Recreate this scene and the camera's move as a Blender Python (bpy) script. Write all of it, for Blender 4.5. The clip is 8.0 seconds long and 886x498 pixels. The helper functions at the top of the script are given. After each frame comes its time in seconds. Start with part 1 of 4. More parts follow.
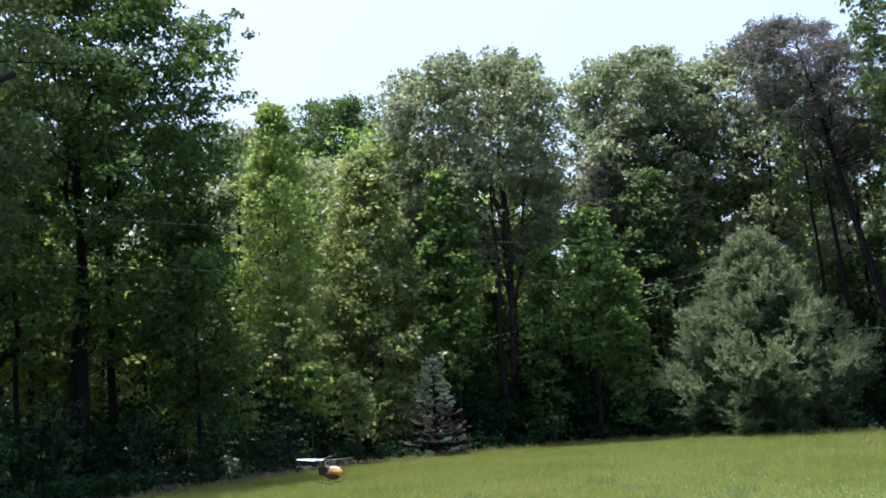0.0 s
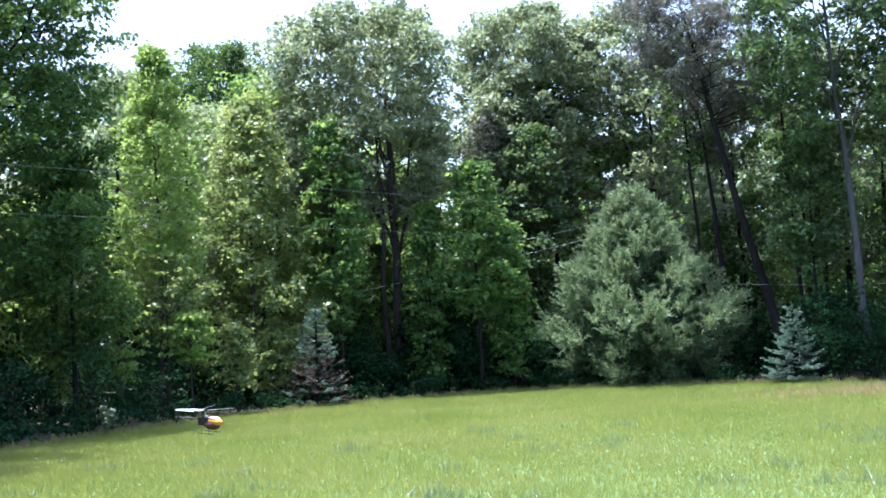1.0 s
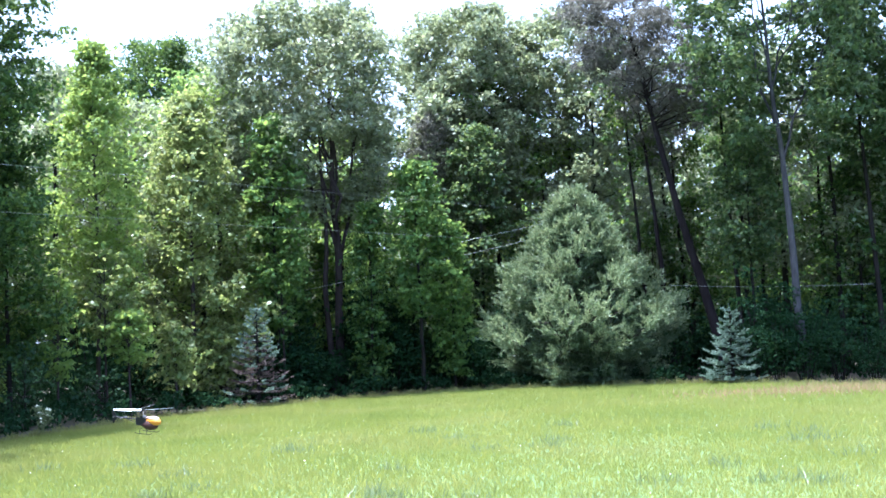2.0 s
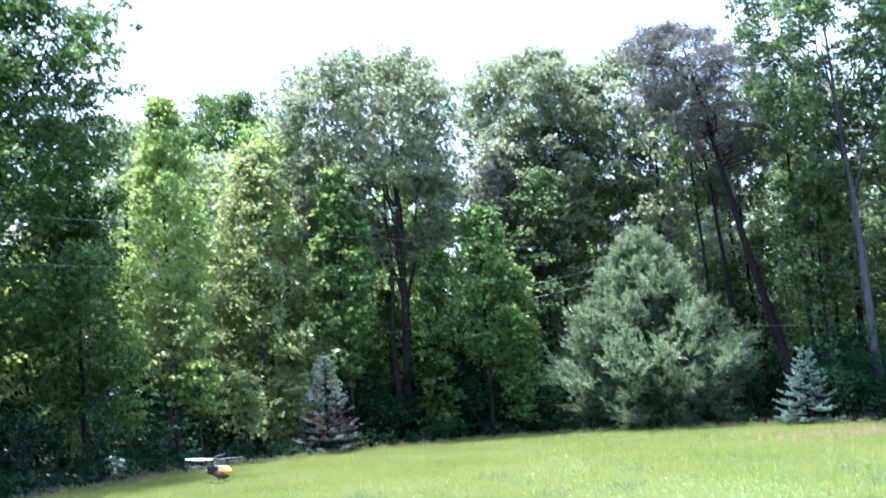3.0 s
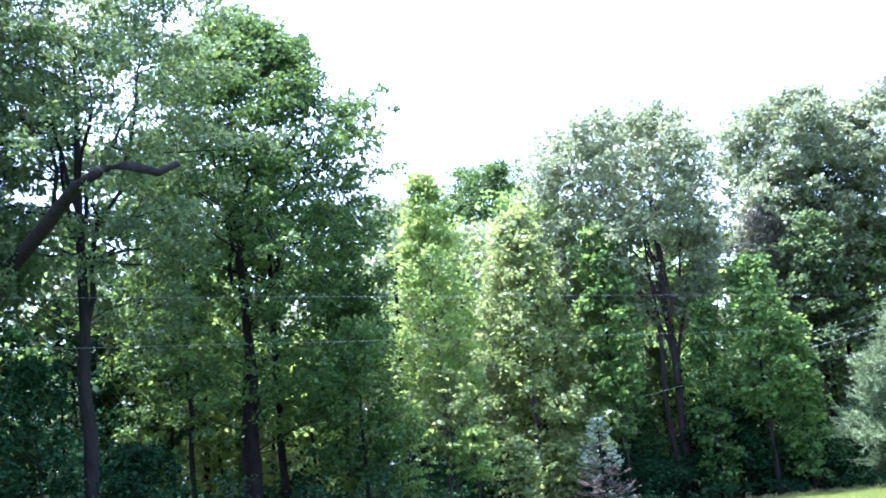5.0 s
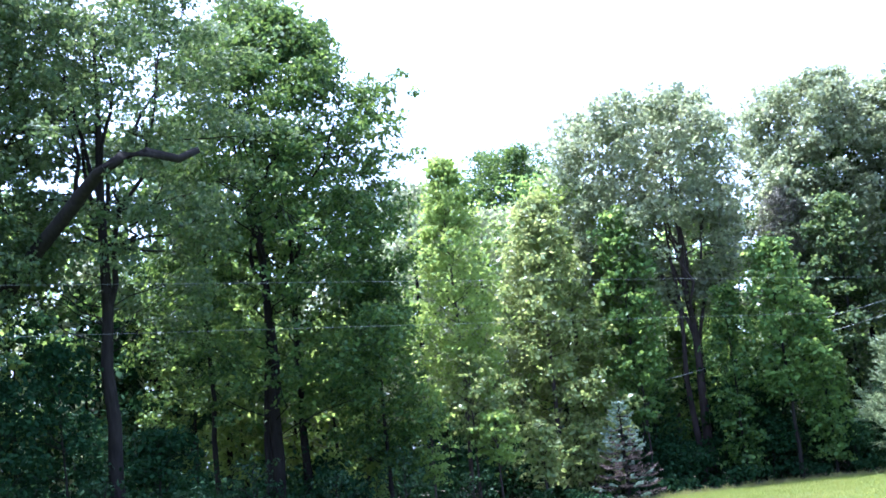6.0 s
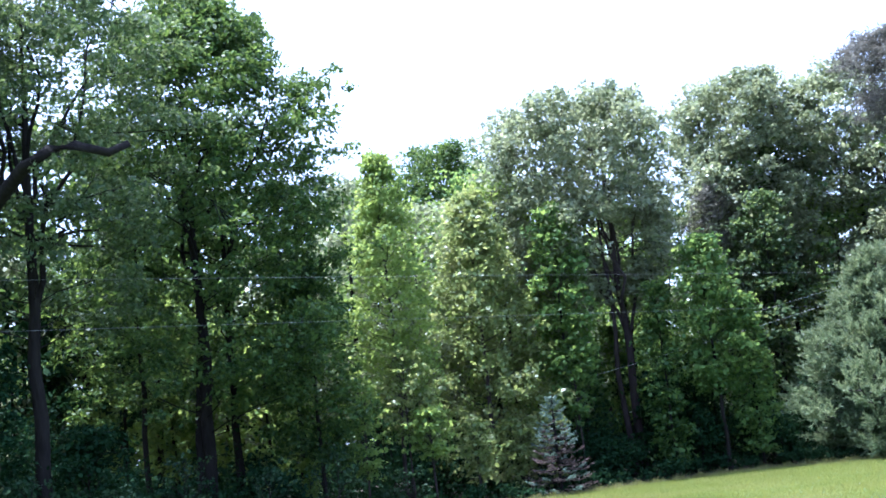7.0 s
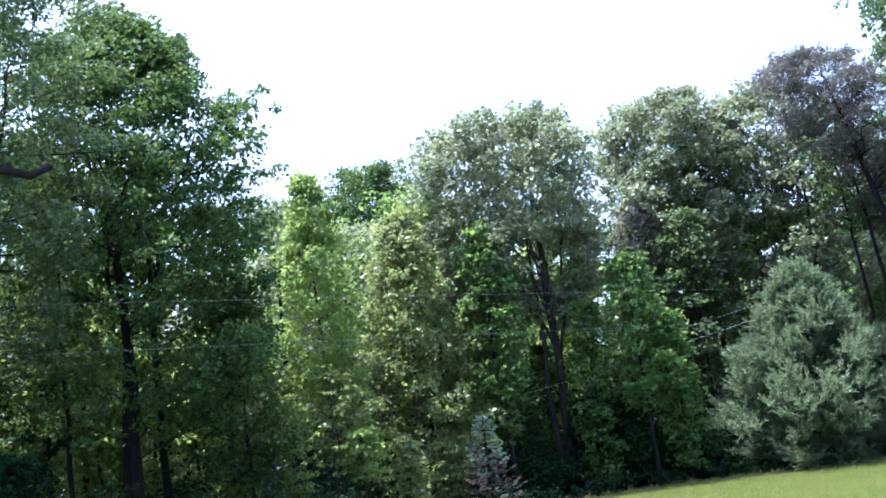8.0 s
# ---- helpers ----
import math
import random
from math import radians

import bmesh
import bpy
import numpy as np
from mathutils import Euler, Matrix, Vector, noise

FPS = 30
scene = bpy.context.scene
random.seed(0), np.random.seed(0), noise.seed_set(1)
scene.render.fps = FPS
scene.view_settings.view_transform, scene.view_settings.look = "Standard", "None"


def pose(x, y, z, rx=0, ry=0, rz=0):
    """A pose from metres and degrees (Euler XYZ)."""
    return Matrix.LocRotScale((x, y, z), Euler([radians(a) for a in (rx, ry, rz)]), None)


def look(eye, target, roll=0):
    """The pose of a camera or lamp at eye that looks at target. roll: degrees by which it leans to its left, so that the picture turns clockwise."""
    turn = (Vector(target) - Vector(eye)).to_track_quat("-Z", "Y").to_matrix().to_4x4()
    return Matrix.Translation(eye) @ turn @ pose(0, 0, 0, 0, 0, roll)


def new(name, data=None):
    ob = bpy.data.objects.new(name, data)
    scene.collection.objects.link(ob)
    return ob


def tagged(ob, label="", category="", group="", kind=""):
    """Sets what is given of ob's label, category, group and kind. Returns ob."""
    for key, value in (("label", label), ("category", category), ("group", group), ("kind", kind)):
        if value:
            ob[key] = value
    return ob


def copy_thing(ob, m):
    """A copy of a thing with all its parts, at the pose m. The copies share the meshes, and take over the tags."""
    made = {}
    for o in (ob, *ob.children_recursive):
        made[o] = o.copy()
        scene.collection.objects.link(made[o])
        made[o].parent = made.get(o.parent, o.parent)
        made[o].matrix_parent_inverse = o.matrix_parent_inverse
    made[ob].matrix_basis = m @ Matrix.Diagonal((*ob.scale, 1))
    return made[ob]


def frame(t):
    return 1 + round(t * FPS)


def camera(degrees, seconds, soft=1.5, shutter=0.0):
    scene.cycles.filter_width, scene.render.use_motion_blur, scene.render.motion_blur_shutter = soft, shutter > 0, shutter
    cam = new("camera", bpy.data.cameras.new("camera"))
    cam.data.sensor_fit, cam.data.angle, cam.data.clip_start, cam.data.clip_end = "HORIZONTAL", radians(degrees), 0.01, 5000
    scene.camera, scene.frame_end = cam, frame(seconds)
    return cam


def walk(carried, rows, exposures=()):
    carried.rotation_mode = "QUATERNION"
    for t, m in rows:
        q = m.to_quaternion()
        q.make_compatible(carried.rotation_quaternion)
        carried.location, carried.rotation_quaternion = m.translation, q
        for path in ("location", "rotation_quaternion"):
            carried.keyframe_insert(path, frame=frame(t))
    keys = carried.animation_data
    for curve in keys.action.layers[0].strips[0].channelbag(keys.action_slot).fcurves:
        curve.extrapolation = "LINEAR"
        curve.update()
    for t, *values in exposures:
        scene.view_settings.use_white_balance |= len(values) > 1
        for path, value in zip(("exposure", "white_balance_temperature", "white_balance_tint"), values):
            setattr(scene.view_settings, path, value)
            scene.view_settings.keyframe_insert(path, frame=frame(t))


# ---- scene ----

# ---- camera: held at eye height, turning where it stands ----
EYE = 1.6
cam = camera(42.81, 8.0, soft=1.65, shutter=0.2)


def aim(yaw, pitch, roll):
    """yaw to the right of +y, pitch up, roll about the view."""
    return pose(0, 0, EYE, 90 + pitch, 0, -yaw) @ pose(0, 0, 0, 0, 0, roll)


PATH = [
    (0.00, -7.378, 6.951, -3.267),
    (0.50, -4.495, 5.222, -2.905),
    (1.00, -1.643, 4.186, -2.836),
    (1.20, -0.738, 4.079, -2.698),
    (1.75, 1.280, 4.050, -2.620),
    (2.30, 1.203, 3.966, -2.604),
    (2.50, 0.577, 3.694, -2.750),
    (2.60, 0.169, 3.571, -2.763),
    (2.70, -0.360, 3.540, -2.860),
    (2.80, -0.813, 4.151, -2.959),
    (2.90, -1.359, 5.113, -3.300),
    (3.00, -1.933, 6.497, -3.568),
    (3.20, -3.345, 7.243, -3.874),
    (3.30, -3.987, 7.320, -3.919),
    (3.50, -5.438, 6.838, -4.201),
    (3.70, -7.056, 6.709, -4.290),
    (3.80, -7.870, 6.455, -4.228),
    (4.00, -9.519, 5.015, -4.345),
    (4.20, -11.085, 3.782, -3.973),
    (4.30, -11.771, 3.810, -3.810),
    (4.50, -12.824, 5.193, -4.135),
    (4.60, -13.217, 6.278, -4.573),
    (4.70, -13.573, 8.011, -5.035),
    (4.80, -13.878, 10.063, -5.348),
    (4.90, -14.386, 10.459, -5.500),
    (5.00, -15.020, 10.673, -5.705),
    (5.20, -15.936, 10.877, -6.071),
    (5.75, -16.560, 10.420, -5.930),
    (6.30, -15.259, 9.626, -5.708),
    (6.50, -14.786, 9.540, -5.796),
    (7.00, -12.791, 9.432, -6.299),
    (7.50, -10.893, 9.261, -6.678),
    (8.00, -9.080, 10.040, -7.545),
]
EXPOSURES = [(0.0, 0.7, 5400, 14), (0.5, 1.15, 5100, 10), (1.0, 1.52, 5050, 10), (2.5, 2.0, 4850, 18), (4.5, 2.25, 4750, 20), (5.0, 2.4, 4750, 20), (6.5, 1.87, 4800, 20), (8.0, 1.47, 4850, 19)]
walk(cam, [(t, aim(a, b, c)) for t, a, b, c in PATH], EXPOSURES)

# ---- world and sun: high summer sun from the left, along the wood's edge ----
SUN_AZ, SUN_EL = -70.0, 76.0
world = bpy.data.worlds.new("summer_sky")
scene.world = world
world.use_nodes = True
wn = world.node_tree.nodes
sky = wn.new("ShaderNodeTexSky")
sky.sky_type = "NISHITA"
sky.sun_disc = False
sky.sun_elevation = radians(SUN_EL)
sky.sun_rotation = radians(SUN_AZ)
sky.dust_density = 7.0
haze = wn.new("ShaderNodeMix")
haze.data_type, haze.blend_type = "RGBA", "ADD"
haze.inputs["Factor"].default_value = 1.0
haze.inputs["B"].default_value = (1.68, 1.78, 1.95, 1)
world.node_tree.links.new(sky.outputs[0], haze.inputs["A"])
world.node_tree.links.new(haze.outputs["Result"], wn["Background"].inputs[0])
wn["Background"].inputs[1].default_value = 0.15
sun = new("sun", bpy.data.lights.new("sun", "SUN"))
sun.data.energy = 5.0
sun.data.angle = radians(0.5)
sun.data.color = (1.0, 0.93, 0.78)
sa, se = radians(SUN_AZ), radians(SUN_EL)
sun.matrix_world = look((math.sin(sa) * math.cos(se) * 90, math.cos(sa) * math.cos(se) * 90, math.sin(se) * 90), (0, 0, 0))


# ---- materials ----
def material(name):
    m = bpy.data.materials.new(name)
    m.use_nodes = True
    return m, m.node_tree.nodes, m.node_tree.links, m.node_tree.nodes["Principled BSDF"]


def ramp(nodes, stops):
    r = nodes.new("ShaderNodeValToRGB")
    while len(r.color_ramp.elements) < len(stops):
        r.color_ramp.elements.new(0.5)
    for e, (at, col) in zip(r.color_ramp.elements, stops):
        e.position, e.color = at, (*col, 1)
    return r


def leaf_material(name, dark, mid, light, translucent=0.42, rough=0.42, gloss=0.5, island=0.55, drift=0.5, scale=0.8):
    """Leaf colour varies from leaf to leaf and in broad drifts; light comes through the blade."""
    m, n, l, b = material(name)
    g = n.new("ShaderNodeNewGeometry")
    tex = n.new("ShaderNodeTexCoord")
    big = n.new("ShaderNodeTexNoise")
    big.inputs["Scale"].default_value = scale
    l.new(tex.outputs["Object"], big.inputs["Vector"])
    mixv = n.new("ShaderNodeMath")
    mixv.operation = "MULTIPLY_ADD"
    mixv.inputs[1].default_value = island
    l.new(g.outputs["Random Per Island"], mixv.inputs[0])
    sub = n.new("ShaderNodeMath")
    sub.operation = "MULTIPLY"
    sub.inputs[1].default_value = drift
    l.new(big.outputs["Fac"], sub.inputs[0])
    l.new(sub.outputs[0], mixv.inputs[2])
    r = ramp(n, [(0.1, dark), (0.5, mid), (0.9, light)])
    l.new(mixv.outputs[0], r.inputs[0])
    l.new(r.outputs[0], b.inputs["Base Color"])
    b.inputs["Roughness"].default_value = rough
    b.inputs["Specular IOR Level"].default_value = gloss
    t = n.new("ShaderNodeBsdfTranslucent")
    hs = n.new("ShaderNodeHueSaturation")
    hs.inputs["Hue"].default_value = 0.452
    hs.inputs["Saturation"].default_value = 1.08
    hs.inputs["Value"].default_value = 2.1
    l.new(r.outputs[0], hs.inputs["Color"])
    l.new(hs.outputs[0], t.inputs["Color"])
    mx = n.new("ShaderNodeMixShader")
    mx.inputs[0].default_value = translucent
    l.new(b.outputs[0], mx.inputs[1])
    l.new(t.outputs[0], mx.inputs[2])
    l.new(mx.outputs[0], n["Material Output"].inputs["Surface"])
    return m


def bark_material(name, dark, light, scale=6.0):
    m, n, l, b = material(name)
    tex = n.new("ShaderNodeTexCoord")
    mp = n.new("ShaderNodeMapping")
    mp.inputs["Scale"].default_value = (scale, scale, scale * 0.2)
    l.new(tex.outputs["Object"], mp.inputs["Vector"])
    a = n.new("ShaderNodeTexNoise")
    a.inputs["Scale"].default_value = 3.0
    a.inputs["Detail"].default_value = 6.0
    l.new(mp.outputs[0], a.inputs["Vector"])
    c = n.new("ShaderNodeTexNoise")
    c.inputs["Scale"].default_value = 1.3
    l.new(tex.outputs["Object"], c.inputs["Vector"])
    ad = n.new("ShaderNodeMath")
    ad.operation = "MULTIPLY_ADD"
    ad.inputs[1].default_value = 0.6
    l.new(a.outputs["Fac"], ad.inputs[0])
    sc = n.new("ShaderNodeMath")
    sc.operation = "MULTIPLY"
    sc.inputs[1].default_value = 0.4
    l.new(c.outputs["Fac"], sc.inputs[0])
    l.new(sc.outputs[0], ad.inputs[2])
    r = ramp(n, [(0.35, dark), (0.65, light)])
    l.new(ad.outputs[0], r.inputs[0])
    l.new(r.outputs[0], b.inputs["Base Color"])
    b.inputs["Roughness"].default_value = 0.95
    b.inputs["Specular IOR Level"].default_value = 0.15
    bp = n.new("ShaderNodeBump")
    bp.inputs["Strength"].default_value = 0.7
    bp.inputs["Distance"].default_value = 0.03
    l.new(a.outputs["Fac"], bp.inputs["Height"])
    l.new(bp.outputs[0], b.inputs["Normal"])
    return m


def plain_material(name, colour, rough=0.5, metal=0.0, speckle=0.08):
    m, n, l, b = material(name)
    a = n.new("ShaderNodeTexNoise")
    a.inputs["Scale"].default_value = 40.0
    tex = n.new("ShaderNodeTexCoord")
    l.new(tex.outputs["Object"], a.inputs["Vector"])
    r = ramp(n, [(0.3, tuple(c * (1 - speckle) for c in colour)), (0.7, tuple(min(1, c * (1 + speckle)) for c in colour))])
    l.new(a.outputs["Fac"], r.inputs[0])
    l.new(r.outputs[0], b.inputs["Base Color"])
    b.inputs["Roughness"].default_value = rough
    b.inputs["Metallic"].default_value = metal
    return m


# LEAF_DEEP: its light end stands in for sun flecks on single leaves
LEAF_DEEP = leaf_material("leaf_deep_green", (0.015, 0.041, 0.012), (0.036, 0.080, 0.020), (0.098, 0.168, 0.040), 0.38, 0.5, 0.2)
LEAF_OAK = leaf_material("leaf_oak_green", (0.073, 0.107, 0.054), (0.125, 0.164, 0.083), (0.204, 0.235, 0.135), 0.42, 0.4, 0.45)
LEAF_DUSK = leaf_material("leaf_dark_oak", (0.024, 0.051, 0.021), (0.044, 0.085, 0.028), (0.110, 0.160, 0.060), 0.42, 0.45, 0.3)
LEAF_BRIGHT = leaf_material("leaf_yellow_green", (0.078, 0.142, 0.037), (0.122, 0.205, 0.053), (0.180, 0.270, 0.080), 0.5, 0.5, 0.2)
LEAF_MAPLE = leaf_material("leaf_maple_bronze", (0.066, 0.110, 0.036), (0.116, 0.170, 0.054), (0.190, 0.228, 0.094), 0.45, 0.42, 0.3)
LEAF_MID = leaf_material("leaf_mid_green", (0.040, 0.090, 0.027), (0.072, 0.142, 0.040), (0.122, 0.205, 0.054), 0.5, 0.5, 0.15)
# Dark leaf with the shade of overhanging crowns put into its colour
LEAF_HALF_SHADE = leaf_material("leaf_half_shade", (0.010, 0.028, 0.014), (0.019, 0.046, 0.020), (0.036, 0.074, 0.028), 0.3, 0.6, 0.12)
# Near-black leaf: the shade under the trees is put into the colour
LEAF_SHADE = leaf_material("leaf_in_shade", (0.006, 0.018, 0.009), (0.011, 0.031, 0.013), (0.020, 0.050, 0.018), 0.25, 0.75, 0.05)
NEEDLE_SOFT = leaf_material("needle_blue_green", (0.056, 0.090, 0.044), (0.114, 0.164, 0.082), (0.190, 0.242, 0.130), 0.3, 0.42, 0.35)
# Darker needle green: the shade inside the pine is put into the colour
NEEDLE_SHADE = leaf_material("needle_shade_green", (0.030, 0.056, 0.027), (0.056, 0.092, 0.045), (0.092, 0.134, 0.068), 0.2, 0.5, 0.25)
NEEDLE_SPRUCE = leaf_material("needle_silver_blue", (0.075, 0.118, 0.09), (0.13, 0.185, 0.142), (0.205, 0.262, 0.21), 0.2, 0.45, 0.4)
NEEDLE_DEAD = leaf_material("needle_rusty_brown", (0.070, 0.050, 0.042), (0.11, 0.082, 0.070), (0.165, 0.135, 0.118), 0.15, 0.6, 0.3)
NEEDLE_DARK = leaf_material("needle_dark_pine", (0.046, 0.048, 0.038), (0.078, 0.080, 0.062), (0.124, 0.124, 0.094), 0.4, 0.55, 0.3)
# Dark and pine bark: the trunks' shade is put into the near-black colour
BARK_DARK = bark_material("bark_dark", (0.006, 0.0055, 0.005), (0.019, 0.017, 0.015))
BARK_BROWN = bark_material("bark_brown", (0.022, 0.017, 0.017), (0.055, 0.044, 0.043))
BARK_PINE = bark_material("bark_scrub_pine", (0.008, 0.006, 0.007), (0.022, 0.018, 0.019))
BARK_PALE = bark_material("bark_pale_grey", (0.03, 0.03, 0.034), (0.075, 0.074, 0.08))

# ---- the edge of the mown field: distance from the eye by bearing ----
EDGE_AZ = [-180, -60, -48, -34.7, -29.6, -24.2, -18.7, -13.0, -7.3, 1.0, 6.4, 14.7, 21.6, 32, 45, 60, 180]
EDGE_D = [14, 14, 15.0, 17.6, 18.0, 20.1, 22.9, 25.9, 28.0, 30.3, 30.6, 29.3, 27.0, 24.5, 23, 24, 24]


def edge(az):
    return 0.95 * np.interp(az, EDGE_AZ, EDGE_D)


def at(az, d, z=0.0):
    a = radians(az)
    return Vector((math.sin(a) * d, math.cos(a) * d, z))


def polar(az, r, z=0.0):
    a = np.radians(az)
    return np.stack([np.sin(a) * r, np.cos(a) * r, np.zeros(len(az)) + z], 1)


def rise(el, d):
    """Height above the ground of a point seen at that elevation and distance."""
    return EYE + d * math.tan(radians(el))


# ---- mesh helpers ----
def link_mesh(name, verts, faces, mat, parent=None, smooth=False):
    me = bpy.data.meshes.new(name)
    me.from_pydata(verts, [], faces)
    me.materials.append(mat)
    if smooth:
        me.polygons.foreach_set("use_smooth", [True] * len(me.polygons))
    ob = new(name, me)
    if parent is not None:
        ob.parent = parent
    return ob


def part(name, bm, mat, parent, label=""):
    me = bpy.data.meshes.new(name)
    bm.to_mesh(me)
    bm.free()
    me.materials.append(mat)
    ob = new(name, me)
    ob.parent = parent
    return tagged(ob, label)


def polygon_mesh(name, co, sides, mat, parent=None):
    """A mesh of separate faces of equal side count from an array of corners."""
    me = bpy.data.meshes.new(name)
    n = len(co)
    me.vertices.add(n)
    me.vertices.foreach_set("co", np.ascontiguousarray(co, dtype=np.float32).ravel())
    me.loops.add(n)
    me.loops.foreach_set("vertex_index", np.arange(n, dtype=np.int32))
    f = n // sides
    me.polygons.add(f)
    me.polygons.foreach_set("loop_start", np.arange(0, n, sides, dtype=np.int32))
    me.update(calc_edges=True)
    me.validate()
    me.materials.append(mat)
    ob = new(name, me)
    if parent is not None:
        ob.parent = parent
    return ob


def unit(v):
    return v / np.maximum(np.linalg.norm(v, axis=-1, keepdims=True), 1e-9)


def tube(verts, faces, pts, radii, sides=7):
    """Adds a tapered tube along a line of points."""
    pts = [Vector(p) for p in pts]
    start = len(verts)
    ring = None
    for i, p in enumerate(pts):
        d = (pts[min(i + 1, len(pts) - 1)] - pts[max(i - 1, 0)]).normalized()
        ref = Vector((1, 0, 0)) if abs(d.x) < 0.9 else Vector((0, 1, 0))
        u = d.cross(ref).normalized()
        w = d.cross(u)
        for k in range(sides):
            t = 2 * math.pi * k / sides
            verts.append(tuple(p + (u * math.cos(t) + w * math.sin(t)) * radii[i]))
    for i in range(len(pts) - 1):
        for k in range(sides):
            a = start + i * sides + k
            b = start + i * sides + (k + 1) % sides
            faces.append((a, b, b + sides, a + sides))
    faces.append(tuple(start + (len(pts) - 1) * sides + k for k in range(sides)))


def crooked(rng, p0, p1, n, wander):
    """A line from p0 to p1 with a slight wander that vanishes at both ends."""
    p0, p1 = np.array(p0, float), np.array(p1, float)
    s = np.linspace(0, 1, n)[:, None]
    off = np.cumsum(rng.normal(size=(n, 3)), axis=0)
    off = off - off[0] - s * (off[-1] - off[0])
    return p0 + (p1 - p0) * s + off * wander * [1, 1, 0.3]


# crown outlines: half-width (0 to 1) at the share of the crown's height
ROUND = ([0, 0.12, 0.4, 0.65, 0.85, 0.95, 1], [0.35, 0.75, 1.0, 0.95, 0.72, 0.45, 0.15])
CONE = ([0, 0.15, 0.4, 0.7, 0.88, 1], [0.85, 1.0, 0.92, 0.68, 0.42, 0.12])
COLUMN = ([0, 0.15, 0.5, 0.75, 0.92, 1], [0.5, 0.9, 1.0, 0.8, 0.5, 0.15])
OAK = ([0, 0.12, 0.4, 0.65, 0.82, 0.92, 0.97, 1], [0.6, 0.85, 1.0, 1.0, 0.96, 0.86, 0.68, 0.4])
BROAD = ([0, 0.1, 0.3, 0.6, 0.72, 0.86, 0.94, 1], [0.85, 0.95, 1.0, 1.0, 0.92, 0.6, 0.42, 0.18])


def lobed_leaves(rng, centres, radii, per, size, flat=0.72, under=-0.45):
    """Leaves over the outer, upper side of rounded lobes, so that every lobe shades the one below."""
    radii = np.asarray(radii)
    idx = np.repeat(np.arange(len(centres)), np.maximum(6, (per * (radii / 0.6) ** 2).astype(int)))
    n = len(idx)
    d = unit(rng.normal(size=(n, 3)))
    d[:, 2] = np.where(d[:, 2] < under, -d[:, 2], d[:, 2])
    ph = rng.uniform(0, 6.28, (len(centres), 3))[idx]
    bump = 1 + 0.25 * np.sin(d[:, 0] * 5 + ph[:, 0]) + 0.25 * np.sin(d[:, 1] * 5 + ph[:, 1]) + 0.2 * np.sin(d[:, 2] * 6 + ph[:, 2])
    r = radii[idx] * bump * rng.uniform(0.6, 1.04, n) ** 0.6
    pos = np.asarray(centres)[idx] + d * r[:, None] * [1, 1, flat]
    pos[:, 2] = np.maximum(pos[:, 2], 0.03)
    nor = unit(d * 0.35 + rng.normal(size=(n, 3)) * 0.6 + [0, 0, 0.45])
    a = rng.normal(size=(n, 3))
    a = unit(a - nor * (a * nor).sum(1, keepdims=True))
    b = np.cross(nor, a)
    le = (size[0] * rng.uniform(0.55, 1.35, n))[:, None]
    wi = (size[1] * rng.uniform(0.6, 1.3, n))[:, None]
    co = np.empty((n, 4, 3))
    co[:, 0] = pos - a * le * 0.5
    co[:, 1] = pos + b * wi * 0.5 + a * le * 0.08
    co[:, 2] = pos + a * le * 0.5 - [0, 0, 1] * le * 0.2
    co[:, 3] = pos - b * wi * 0.5 + a * le * 0.08
    return co.reshape(-1, 3)


